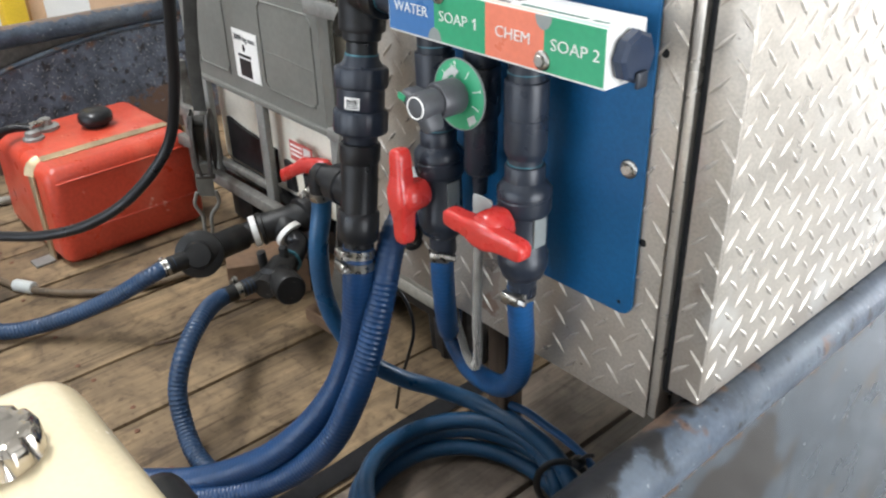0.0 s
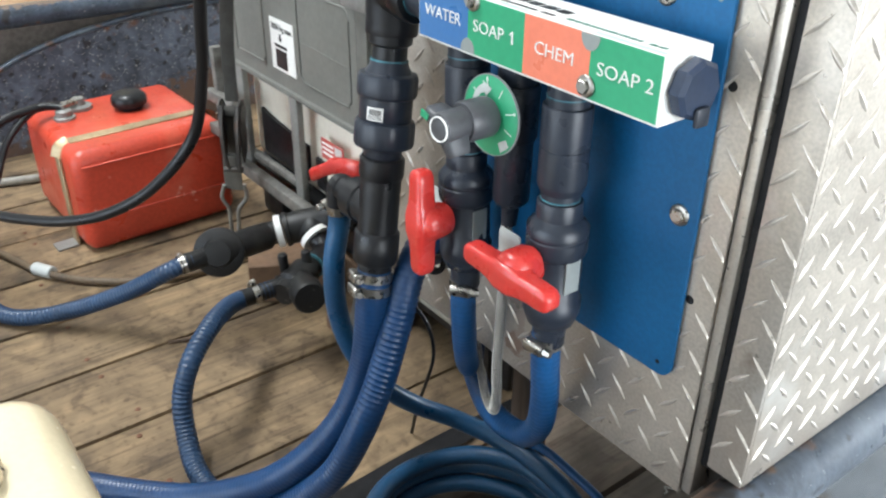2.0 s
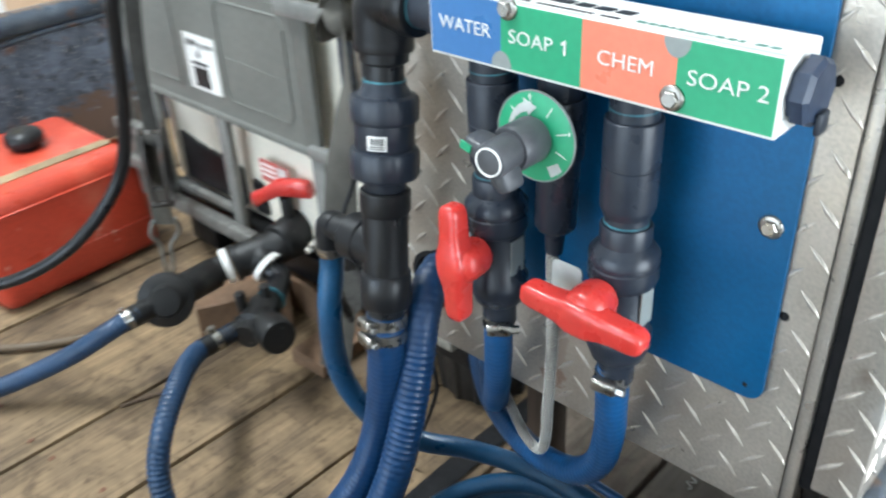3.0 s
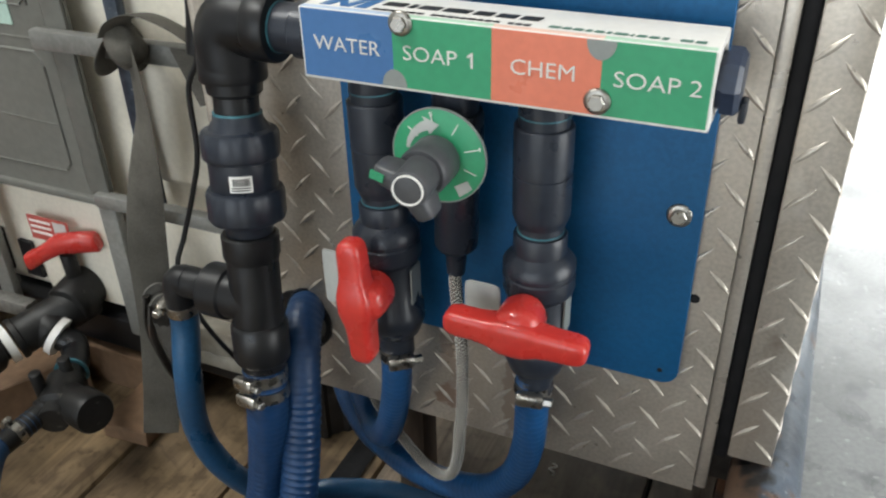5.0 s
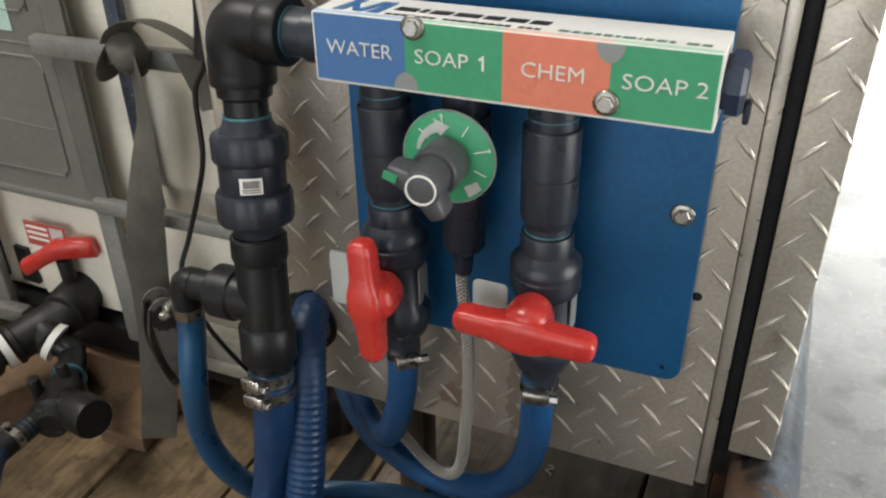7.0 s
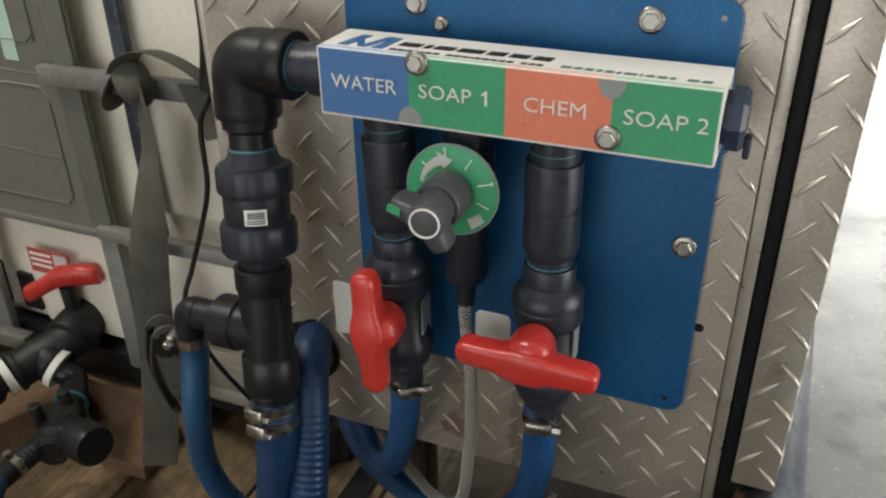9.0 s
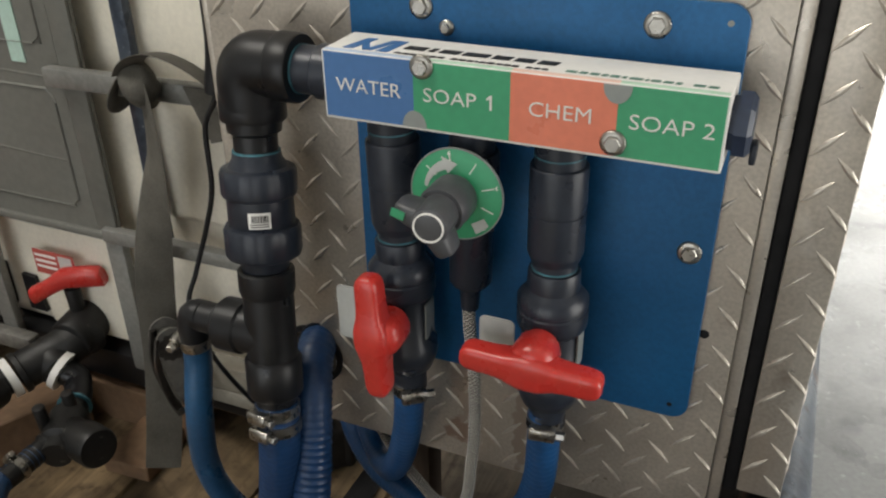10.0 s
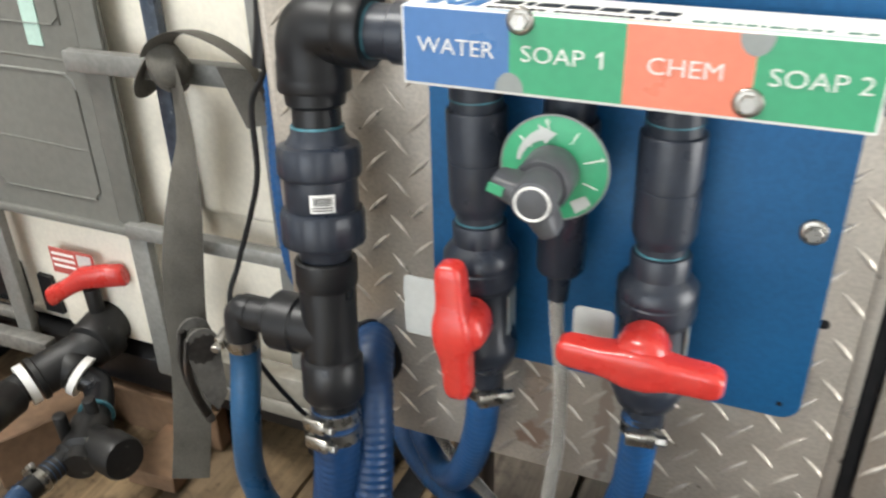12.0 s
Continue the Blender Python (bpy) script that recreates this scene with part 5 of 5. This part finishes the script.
Lo("tee_run", [(0, -0.055), (0.024, -0.055), (0.028, -0.05), (0.028, -0.025), (0.026, -0.022), (0.026, 0.04), (0.0285, 0.042), (0.0285, 0.05), (0, 0.05)], TC, R1)
Lo("end_cap", [(0, 0), (0.025, 0), (0.0275, 0.004), (0.0275, 0.03), (0.024, 0.036), (0, 0.038)], TC - dr * 0.045, TC - dr * 0.2)
Lo("thread_tape", ring_profile(0.012, 0.0268, -0.001, 0.011), R1, R1 + dr, "white", "white thread sealing tape")
Lo("nipple", rounded(0.0195, 0, 0.035), R1 + dr * 0.005, R1 + dr)
SC = Vector((-0.686, -0.040, 0.168))
ds = (SC - R1).normalized()
Lo("strainer", [(0, 0), (0.021, 0), (0.023, 0.004), (0.023, 0.07), (0.03, 0.074), (0.03, 0.10), (0.024, 0.104), (0, 0.104)], R1 + ds * 0.03, SC)
cap = Vector((0.75, -0.45, 0.35)).normalized()
Lo("strainer_bowl", [(0, -0.01), (0.034, -0.01), (0.036, -0.006), (0.036, 0.018), (0.039, 0.02), (0.039, 0.03), (0.036, 0.032), (0.024, 0.036), (0.02, 0.046), (0.006, 0.048), (0, 0.048)], SC - cap * 0.015, SC + cap, n=36)
GP = Vector((-0.682, -0.115, 0.168))
Lo("hose_barb", [(0, 0), (0.022, 0), (0.022, 0.02), (0.015, 0.024), (0.015, 0.08), (0, 0.08)], SC, GP)
R2 = Vector((-0.640, 0.134, 0.164))
dp = (EL - R2).normalized()
Lo("tee_port", rounded(0.0255, 0, 0.030), TC, R2)
Lo("thread_tape", ring_profile(0.012, 0.0265, 0, 0.011), R2 - dp * 0.004, R2 + dp, "white", "white thread sealing tape")
LW, CL = Vector((-0.556, 0.050, 0.140)), Vector((-0.560, -0.035, 0.137))
part("elbow", sweep([R2, EL + (R2 - EL) * 0.35, EL + Vector((-0.002, -0.01, 0)), EL + (LW - EL) * 0.35, EL + (LW - EL) * 0.5], 0.0205, 0.004, 22), M["black"], out)
dl = (LW - EL).normalized()
Lo("cement_ring", ring_profile(0.014, 0.0215, 0, 0.003), EL + dl * 0.052, LW, "cyan", "blue-green ring of pipe cement")
Lo("valve_barrel", [(0, 0), (0.017, 0), (0.017, 0.03), (0.025, 0.034), (0.025, 0.085), (0.018, 0.09), (0.018, 0.11), (0, 0.11)], EL + dl * 0.045, LW)
EC = Vector((-0.478, 0.030, 0.150))
Lo("valve_cap", [(0, 0), (0.021, 0), (0.021, 0.045), (0.025, 0.05), (0.025, 0.084), (0.023, 0.088), (0, 0.089)], LW, EC)
for p in ((-0.575, 0.035, 0.14), (-0.562, 0.075, 0.14)):
    Lo("lug", rounded(0.0075, 0, 0.05), p, (p[0], p[1] - 0.004, p[2] + 0.06))
Lo("hose_barb", [(0, 0), (0.016, 0), (0.0165, 0.02), (0.0135, 0.024), (0.0135, 0.09), (0, 0.09)], LW + (CL - LW) * 0.2, CL)
dc = (CL - LW).normalized()
hose("ribbed blue hose curling from the tote outlet to the deck", [CL - dc * 0.03, CL, CL + dc * 0.03, (-0.525, -0.105, 0.152), (-0.478, -0.150, 0.163), (-0.437, -0.202, 0.144), (-0.418, -0.232, 0.095), (-0.385, -0.245, 0.045), (-0.330, -0.254, 0.022), (-0.262, -0.250, 0.019), (-0.20, -0.24, 0.018)],
     0.0152, "hosedark", 0.0013, 0.0026, clamps=((0.03, 0.9, (0, -1, 0.6)),))
hose("ribbed blue hose running over the planks from the strainer", [GP + (SC - GP).normalized() * 0.03, GP, (-0.700, -0.150, 0.150), (-0.765, -0.200, 0.098), (-0.850, -0.280, 0.045), (-0.920, -0.362, 0.02), (-0.99, -0.40, 0.018), (-1.09, -0.398, 0.018), (-1.18, -0.37, 0.018), (-1.28, -0.40, 0.018), (-1.40, -0.5, 0.018)],
     0.0152, "hosedark", 0.0013, 0.0026, clamps=((0.03, 2.2, (0, -1, 0.6)),))

# ---------------- hose coil with its tie
coil = thing("hose_coil", "coiled smooth blue hose with a black cable tie on the planks", "hose", "blue hoses")
for k, (cx, cy, rx, ry, z, a0) in enumerate(((0.045, -0.025, 0.150, 0.150, 0.016, 20), (0.055, -0.020, 0.168, 0.158, 0.042, -20), (0.035, -0.015, 0.142, 0.140, 0.066, 60))):
    pts = []
    for i in range(19):
        a = radians(a0 + 20 * i)
        w = 1 + 0.02 * math.sin(2 * a + k)
        pts.append((cx + rx * w * math.cos(a), cy + ry * w * math.sin(a), z + 0.004 * math.sin(3 * a + k)))
    part("loop", sweep(pts, 0.0132, 0.006, 18), M["hose2"], coil)
part("thin_tube", sweep([(-0.05, 0.128, 0.094), (0.01, 0.134, 0.108), (0.055, 0.136, 0.106), (0.124, 0.132, 0.104), (0.172, 0.115, 0.098), (0.205, 0.06, 0.07), (0.20, -0.03, 0.035), (0.15, -0.11, 0.012)], 0.0065, 0.005, 14), M["hosemid"], coil, "thin bright blue tube in the bundle")
part("cable_tie", sweep([(0.130 + 0.040 * math.cos(a) * 0.75, 0.098 + 0.040 * math.cos(a) * 0.6, 0.060 + 0.046 * math.sin(a)) for a in [2 * math.pi * i / 14 for i in range(15)]], 0.003, 0.004, 8, flat=(0.0055, 0.002)), M["ziptie"], coil, "black nylon cable tie")
part("tie_lock", box((0.140, 0.100, 0.104), (0.156, 0.116, 0.118), 0.003), M["ziptie"], coil)
part("tie_tail", sweep([(0.148, 0.108, 0.112), (0.156, 0.114, 0.124), (0.166, 0.120, 0.128)], 0.003, 0.003, 8), M["ziptie"], coil)

# ---------------- red fuel tank
ft = thing("fuel_tank", "scuffed red fuel tank held by a metal band", "fuel tank")
TM = Matrix.Translation((-1.294, -0.003, 0)) @ Matrix.Rotation(radians(1.8), 4, "Z")
TX, TY, TH = 0.178, 0.178, 0.240
tb = box((-TX, -TY, 0.004), (TX, TY, TH), 0.03, 5)
for v in tb.verts:
    if v.co.z > 0.1:
        v.co.x *= 1 - 0.16 * (v.co.z - 0.1)
        v.co.y *= 1 - 0.10 * (v.co.z - 0.1)
bmesh.ops.transform(tb, matrix=TM, verts=tb.verts)
part("shell", tb, M["tank"], ft, "red painted shell with paler blotches")
for z in (0.085, 0.208):
    part("seam", box((-TX - 0.001, -TY + 0.02, z - 0.002), (TX + 0.0012, TY - 0.02, z + 0.002), 0.0015, 1, TM), M["tank"], ft)
BX = 0.090
part("band", join(box((BX - 0.015, -TY + 0.026, TH - 0.001), (BX + 0.015, TY - 0.026, TH + 0.003), 0.001, 1, TM),
                  box((BX - 0.015, -TY - 0.005, 0.0), (BX + 0.015, -TY + 0.001, TH - 0.028), 0.001, 1, TM),
                  box((BX - 0.015, TY - 0.001, 0.0), (BX + 0.015, TY + 0.005, TH - 0.028), 0.001, 1, TM),
                  sweep([TM @ Vector((BX, s, z)) for s, z in ((-TY - 0.003, TH - 0.03), (-TY + 0.006, TH - 0.009), (-TY + 0.03, TH + 0.001))], 0.002, 0.005, 10, flat=(0.015, 0.002)),
                  sweep([TM @ Vector((BX, s, z)) for s, z in ((TY + 0.003, TH - 0.03), (TY - 0.006, TH - 0.009), (TY - 0.03, TH + 0.001))], 0.002, 0.005, 10, flat=(0.015, 0.002))), M["brass"], ft, "worn brassy metal band")
part("band_foot", box((BX - 0.02, -TY - 0.05, 0), (BX + 0.02, -TY - 0.004, 0.005), 0.001, 1, TM), M["cage"], ft)
CP = TM @ Vector((-0.030, 0.031, TH))
part("filler_cap", lathe([(0, 0), (0.028, 0), (0.03, 0.004), (0.031, 0.008), (0.040, 0.012), (0.0415, 0.02), (0.040, 0.03), (0.034, 0.037), (0.02, 0.041), (0, 0.042)], CP, (0, 0, 1), 30), M["black"], ft, "black filler cap")
GA = TM @ Vector((-0.050, -0.114, TH))
gauge = part("fuel_gauge", lathe([(0, 0), (0.024, 0), (0.024, 0.006), (0.018, 0.009), (0.018, 0.02), (0.014, 0.023), (0.008, 0.024), (0.008, 0.034), (0, 0.034)], GA, (0, 0, 1), 24), M["cage"], ft, "grey metal gauge and pick-up")
FT = TM @ Vector((-0.098, -0.066, TH))
part("outlet", lathe([(0, 0), (0.03, 0), (0.03, 0.008), (0.016, 0.011), (0.014, 0.026), (0, 0.026)], FT, (0, 0, 1), 24), M["cage"], ft)
part("connector", lathe(rounded(0.008, 0, 0.05), FT + Vector((0.005, 0.0, 0.02)), (0.3, -1, 0.05), 16), M["steel"], ft)
fuel = thing("fuel_line", "black rubber fuel line on the red tank", "hose")
part("tube", sweep([FT + Vector((0.018, -0.045, 0.022)), FT + Vector((0.03, -0.10, 0.03)), FT + Vector((0.05, -0.20, 0.01)), FT + Vector((0.10, -0.30, -0.10)), FT + Vector((0.14, -0.36, -0.2)), FT + Vector((0.1, -0.5, -0.213))], 0.010, 0.006, 14), M["black"], fuel)
fuel2 = thing("fuel_line", "second black rubber line leaving the tank gauge", "hose")
part("tube", sweep([GA + Vector((0, 0, 0.028)), GA + Vector((-0.02, -0.05, 0.03)), GA + Vector((0.01, -0.13, -0.02)), GA + Vector((0.04, -0.2, -0.13)), GA + Vector((0.03, -0.3, -0.212)), GA + Vector((0.0, -0.5, -0.213))], 0.008, 0.006, 14), M["black"], fuel2)

# ---------------- cream engine fuel tank
eng = thing("engine", "small engine with a glossy cream fuel tank and chrome cap", "engine")
part("crankcase", box((-0.02, -0.78, 0.0), (0.24, -0.52, 0.30), 0.02, 3), M["black"], eng, "black engine block")
et = bmesh.new()
add_box(et, (-0.118, -0.76, 0.30), (0.245, -0.443, 0.438), 0.05, 6)
for v in et.verts:
    k = max(0.0, (v.co.z - 0.38)) / 0.05
    v.co.z += 0.012 * k * (1 - ((v.co.x - 0.065) / 0.2) ** 2)
part("tank", et, M["cream"], eng, "glossy cream enamelled fuel tank")
part("tank_seam", box((-0.119, -0.764, 0.330), (0.249, -0.441, 0.336), 0.003, 2), M["cream"], eng)
cb = bmesh.new()
n = 108
rings = []
for rr, h in ((0.0, 0.026), (0.024, 0.027), (0.033, 0.0275), (0.038, 0.025), (0.0415, 0.018), (0.0425, 0.008), (0.0425, 0.0), (0.034, -0.004)):
    ring = []
    for k in range(n):
        a = 2 * math.pi * k / n
        dent = max(0.0, math.cos(9 * a)) ** 1.5 * 0.13 if rr > 0.03 and h > 0.005 else 0.0
        ring.append(cb.verts.new((rr * (1 - dent) * math.cos(a), rr * (1 - dent) * math.sin(a), h)))
    rings.append(ring)
for a, b in zip(rings, rings[1:]):
    for k in range(n):
        cb.faces.new((a[k], b[k], b[(k + 1) % n], a[(k + 1) % n]))
bmesh.ops.remove_doubles(cb, verts=cb.verts, dist=1e-5)
bmesh.ops.recalc_face_normals(cb, faces=cb.faces)
bmesh.ops.translate(cb, vec=(0.012, -0.548, 0.449), verts=cb.verts)
part("fuel_cap", cb, M["chrome"], eng, "shiny chrome fuel cap")
part("air_cleaner", box((0.03, -0.475, 0.25), (0.20, -0.405, 0.372), 0.025, 4), M["black"], eng, "black plastic cover")

# ---------------- straps, wires, loose pieces
strap = thing("tie_strap", "grey webbing strap knotted round the tote cage bar", "strap")
part("tail", sweep([(-0.396, 0.160, 0.640), (-0.386, 0.152, 0.60), (-0.388, 0.152, 0.55), (-0.402, 0.152, 0.49), (-0.420, 0.150, 0.41), (-0.434, 0.150, 0.33), (-0.442, 0.145, 0.22), (-0.445, 0.125, 0.12), (-0.45, 0.11, 0.05)], 0.02, 0.004, 12, flat=(0.0255, 0.0016), twist=[(0.0, 82), (0.10, 72), (0.20, 36), (0.30, 6), (0.7, 12)]), M["strap"], strap, "hanging flat webbing")
for x, lean in ((-0.447, 0.014), (-0.430, -0.010)):
    part("wrap", sweep([(x + lean * math.sin(a), 0.186 + 0.019 * math.cos(a), 0.6255 + 0.023 * math.sin(a)) for a in [2 * math.pi * i / 12 for i in range(13)]], 0.012, 0.004, 12, flat=(0.015, 0.003)), M["strap"], strap)
kn = bmesh.new()
bmesh.ops.create_icosphere(kn, subdivisions=3, radius=1.0, matrix=Matrix.Translation((-0.400, 0.160, 0.640)) @ Matrix.Rotation(radians(30), 4, "Y") @ Matrix.Diagonal((0.027, 0.020, 0.024, 1)))
for v in kn.verts:
    v.co += Vector((0.2, -1, 0.3)) * 0.009 * noise.noise(v.co * 38)
part("knot", kn, M["strap"], strap)
part("loop", sweep([(-0.420, 0.165, 0.650), (-0.395, 0.155, 0.672), (-0.365, 0.155, 0.682), (-0.335, 0.158, 0.676), (-0.308, 0.164, 0.660), (-0.292, 0.170, 0.640), (-0.285, 0.174, 0.610)], 0.02, 0.004, 12, flat=(0.019, 0.0018)), M["strap"], strap)
part("flap", prism([(-0.345, 0.640), (-0.285, 0.640), (-0.272, 0.585), (-0.315, 0.572)], 0.172, 0.1745, 1), M["strap"], strap)


def ratchet(label, w, m, metal="iron"):
    """A strap ratchet: two cheek plates, toothed spool, cross bar and folding lever, hanging from its top."""
    rat = thing("strap_ratchet", label, "ratchet", "strap ratchets")
    for dx in (-w, w):
        part("cheek", prism([(0.022 * math.cos(radians(a)), 0.030 + 0.026 * math.sin(radians(a))) for a in range(0, 181, 20)] + [(-0.016, -0.05), (-0.006, -0.075), (0.012, -0.055)], dx - 0.0015, dx + 0.0015, 0), M[metal], rat)
        teeth = [((0.019 + 0.003 * (k % 2)) * math.cos(2 * math.pi * k / 24), 0.026 + (0.019 + 0.003 * (k % 2)) * math.sin(2 * math.pi * k / 24)) for k in range(24)]
        part("ratchet_wheel", prism(teeth, dx * 1.12 - 0.0012, dx * 1.12 + 0.0012, 0), M["iron"], rat)
        part("lever", sweep([(dx * 0.8, -0.014, 0.045), (dx * 0.8, -0.026, 0.0), (dx * 0.7, -0.024, -0.055), (dx * 0.5, -0.018, -0.088)], 0.01, 0.006, 10, flat=(0.004, 0.007)), M["iron"], rat)
    part("spool", lathe(rounded(0.012, -w * 1.15, w * 1.15), (0, 0, 0.03), (1, 0, 0), 16), M["darkstrap"], rat, "spool wound with webbing")
    part("cross_bar", lathe(rounded(0.006, -w, w), (0, -0.018, -0.086), (1, 0, 0), 12), M["iron"], rat)
    part("bolt", lathe(rounded(0.004, -w, w), (0, 0.0, -0.062), (1, 0, 0), 10), M["cage"], rat)
    rat.matrix_world = m
    return rat


ratchet("rusty steel strap ratchet hanging by the tote cage", 0.015, Matrix.Translation((-0.400, 0.128, 0.262)) @ Matrix.Rotation(radians(-34), 4, "Z") @ Matrix.Rotation(radians(6), 4, "X"), "oldcage")
ratchet("dirty steel strap ratchet on a webbing strap by the red tank", 0.020, Matrix.Translation((-0.895, 0.100, 0.315)) @ Matrix.Rotation(radians(48), 4, "Z") @ Matrix.Rotation(radians(-5), 4, "X"))
s2 = thing("tie_strap", "dusty grey ratchet strap hooked to the planks before the tote", "strap")
part("webbing", sweep([(-0.80, 0.125, 0.86), (-0.838, 0.118, 0.72), (-0.874, 0.112, 0.593), (-0.900, 0.110, 0.47), (-0.905, 0.108, 0.36)], 0.02, 0.006, 12, flat=(0.014, 0.0018)), M["darkstrap"], s2)
part("webbing", sweep([(-0.905, 0.098, 0.345), (-0.915, 0.098, 0.26), (-0.925, 0.099, 0.20), (-0.930, 0.100, 0.158)], 0.02, 0.006, 12, flat=(0.020, 0.0022)), M["strap"], s2, "dusty tan webbing end")
for dx, dy in ((-0.011, -0.017), (0.011, 0.017)):
    part("hook_wire", sweep([(-0.928 + dx, 0.100 + dy, 0.172), (-0.934 + dx * 1.3, 0.100 + dy * 1.3, 0.14), (-0.945 + dx * 0.5, 0.100 + dy * 0.5, 0.105), (-0.952 + dx * 0.4, 0.100 + dy * 0.4, 0.06), (-0.962, 0.10, 0.004)], 0.0042, 0.005, 10), M["cage"], s2, "bent steel wire hook")

cable = thing("black_cable", "thick black rubber cable looped down past the tote", "cable")
part("cable", sweep([(-0.56, 0.18, 1.02), (-0.585, 0.03, 0.86), (-0.62, -0.028, 0.70), (-0.655, -0.028, 0.62), (-0.705, -0.021, 0.495), (-0.748, -0.038, 0.372), (-0.785, -0.112, 0.280), (-0.850, -0.182, 0.222), (-0.93, -0.245, 0.19), (-1.02, -0.305, 0.175), (-1.13, -0.37, 0.16), (-1.28, -0.46, 0.10), (-1.4, -0.58, 0.012)], 0.0105, 0.006, 16), M["black"], cable)
wire = thing("thin_wire", "thin black wire hanging beside the pipe union", "wire")
part("wire", sweep([(-0.165, 0.030, 0.84), (-0.165, 0.02, 0.757), (-0.175, 0.02, 0.70), (-0.193, 0.02, 0.665), (-0.197, 0.02, 0.60), (-0.212, 0.018, 0.55), (-0.229, 0.012, 0.50), (-0.236, 0.0, 0.46), (-0.215, 0.0, 0.40), (-0.195, 0.03, 0.32), (-0.165, 0.055, 0.26), (-0.155, 0.06, 0.21), (-0.172, 0.06, 0.15), (-0.20, 0.062, 0.08), (-0.225, 0.068, 0.004)], 0.0028, 0.006, 8), M["black"], wire)
part("sleeve", sweep([(-0.166, 0.022, 0.81), (-0.167, 0.021, 0.75), (-0.176, 0.02, 0.70)], 0.010, 0.006, 12), M["black"], wire, "black taped sleeve")
tanh = thing("tan_hose", "dirty tan rubber hose with a pale fitting on the planks", "hose")
part("tube", sweep([(-1.30, -0.36, 0.009), (-1.16, -0.309, 0.009), (-1.075, -0.272, 0.009), (-0.98, -0.19, 0.009), (-0.92, -0.09, 0.009), (-0.90, 0.02, 0.009), (-0.92, 0.12, 0.009)], 0.008, 0.008, 12), M["tanhose"], tanh)
part("fitting", lathe(rounded(0.014, 0, 0.05, 0.003), (-1.115, -0.292, 0.012), (0.85, 0.5, 0), 12), M["tag"], tanh, "pale plastic fitting")
stick = thing("metal_rod", "pale rod with a brass end lying behind the fuel tank", "rod")
part("rod", lathe(rounded(0.011, 0, 0.34), (-1.66, -0.42, 0.0115), (0.3, 1, 0), 14), M["dirtywhite"], stick)
part("end", lathe(rounded(0.0115, -0.06, 0.0), (-1.66, -0.42, 0.0115), (0.3, 1, 0), 14), M["brass"], stick)

prop = thing("wooden_prop", "old brown wooden prop under the tread plate box", "post")
part("post", box((-0.05, 0.12, 0), (-0.012, 0.16, 0.362), 0.003), M["oldwood"], prop)
part("foot", box((-0.07, 0.11, 0), (0.01, 0.17, 0.015), 0.002), M["oldwood"], prop)
mat_ = thing("rubber_strip", "flat black rubber strip lying on the planks", "strip")
part("strip", sweep([(-0.165, -0.30, 0.004), (-0.167, -0.1, 0.004), (-0.175, 0.08, 0.004), (-0.172, 0.35, 0.004)], 0.02, 0.02, 10, flat=(0.02, 0.003)), M["rubber"], mat_)


def lumber(a, ang, ln, w, h, label, m="lumber"):
    t = thing("lumber", label, "wood", "loose lumber")
    part("board", box((-ln / 2, -w / 2, 0), (ln / 2, w / 2, h), 0.002, 1, Matrix.Translation(a) @ Matrix.Rotation(radians(ang), 4, "Z")), M[m], t)


lumber((-0.5355, 0.164, 0), 94, 0.105, 0.082, 0.029, "offcut of pale sawn lumber under the tote outlet")
lumber((-0.735, 0.125, 0), 62, 0.17, 0.09, 0.085, "pale lumber block under the outlet tee")
lumber((-0.60, 0.228, 0), 0, 0.24, 0.028, 0.075, "reddish lumber offcut against the tote pallet")
twig = thing("splinter", "thin dark wood splinter on the planks", "splinter")
part("splinter", sweep([(-0.700, -0.160, 0.003), (-0.688, -0.12, 0.004), (-0.672, -0.085, 0.003)], 0.003, 0.004, 6), M["oldwood"], twig)

thread = thing("thread", "scrap of white thread lying on the damp planks", "thread")
part("strand", sweep([(0.102, 0.322, 0.002), (0.111, 0.317, 0.003), (0.1, 0.31, 0.002), (0.11, 0.304, 0.003), (0.107, 0.296, 0.002)], 0.0013, 0.003, 6), M["white"], thread)

# ---------------- deck boards and nails, last
rnd = random.Random(11)
for i in range(12):
    x = -1.85 + 0.1905 * i
    dz = rnd.uniform(-0.002, 0.0)
    b = box((x + rnd.uniform(0.0008, 0.003), -1.5, -0.036), (min(x + 0.1905 - rnd.uniform(0.004, 0.007), 0.334), 2.5, dz), 0.003, 2)
    part("deck_board", b, M["deck"] if i < 9 else M["deckgrey"], bed, "" if i < 9 else "damp grey plank")
nm = None
for i in range(12):
    for y in (-0.28, 0.42, -0.9):
        for dx in (0.03, 0.155):
            px = -1.85 + 0.1905 * i + dx
            if px > 0.32:
                continue
            if nm is None:
                nb = part("nail_head", lathe([(0, 0), (0.005, 0), (0.0045, 0.0008), (0, 0.001)], (0, 0, 0), (0, 0, 1), 10), M["rust"], bed)
                nm = nb.data
                nb.location = (px, y + rnd.uniform(-0.02, 0.02), -0.0004)
            else:
                o = new("nail_head", nm)
                o.parent = bed
                o.location = (px, y + rnd.uniform(-0.02, 0.02), -0.0004)
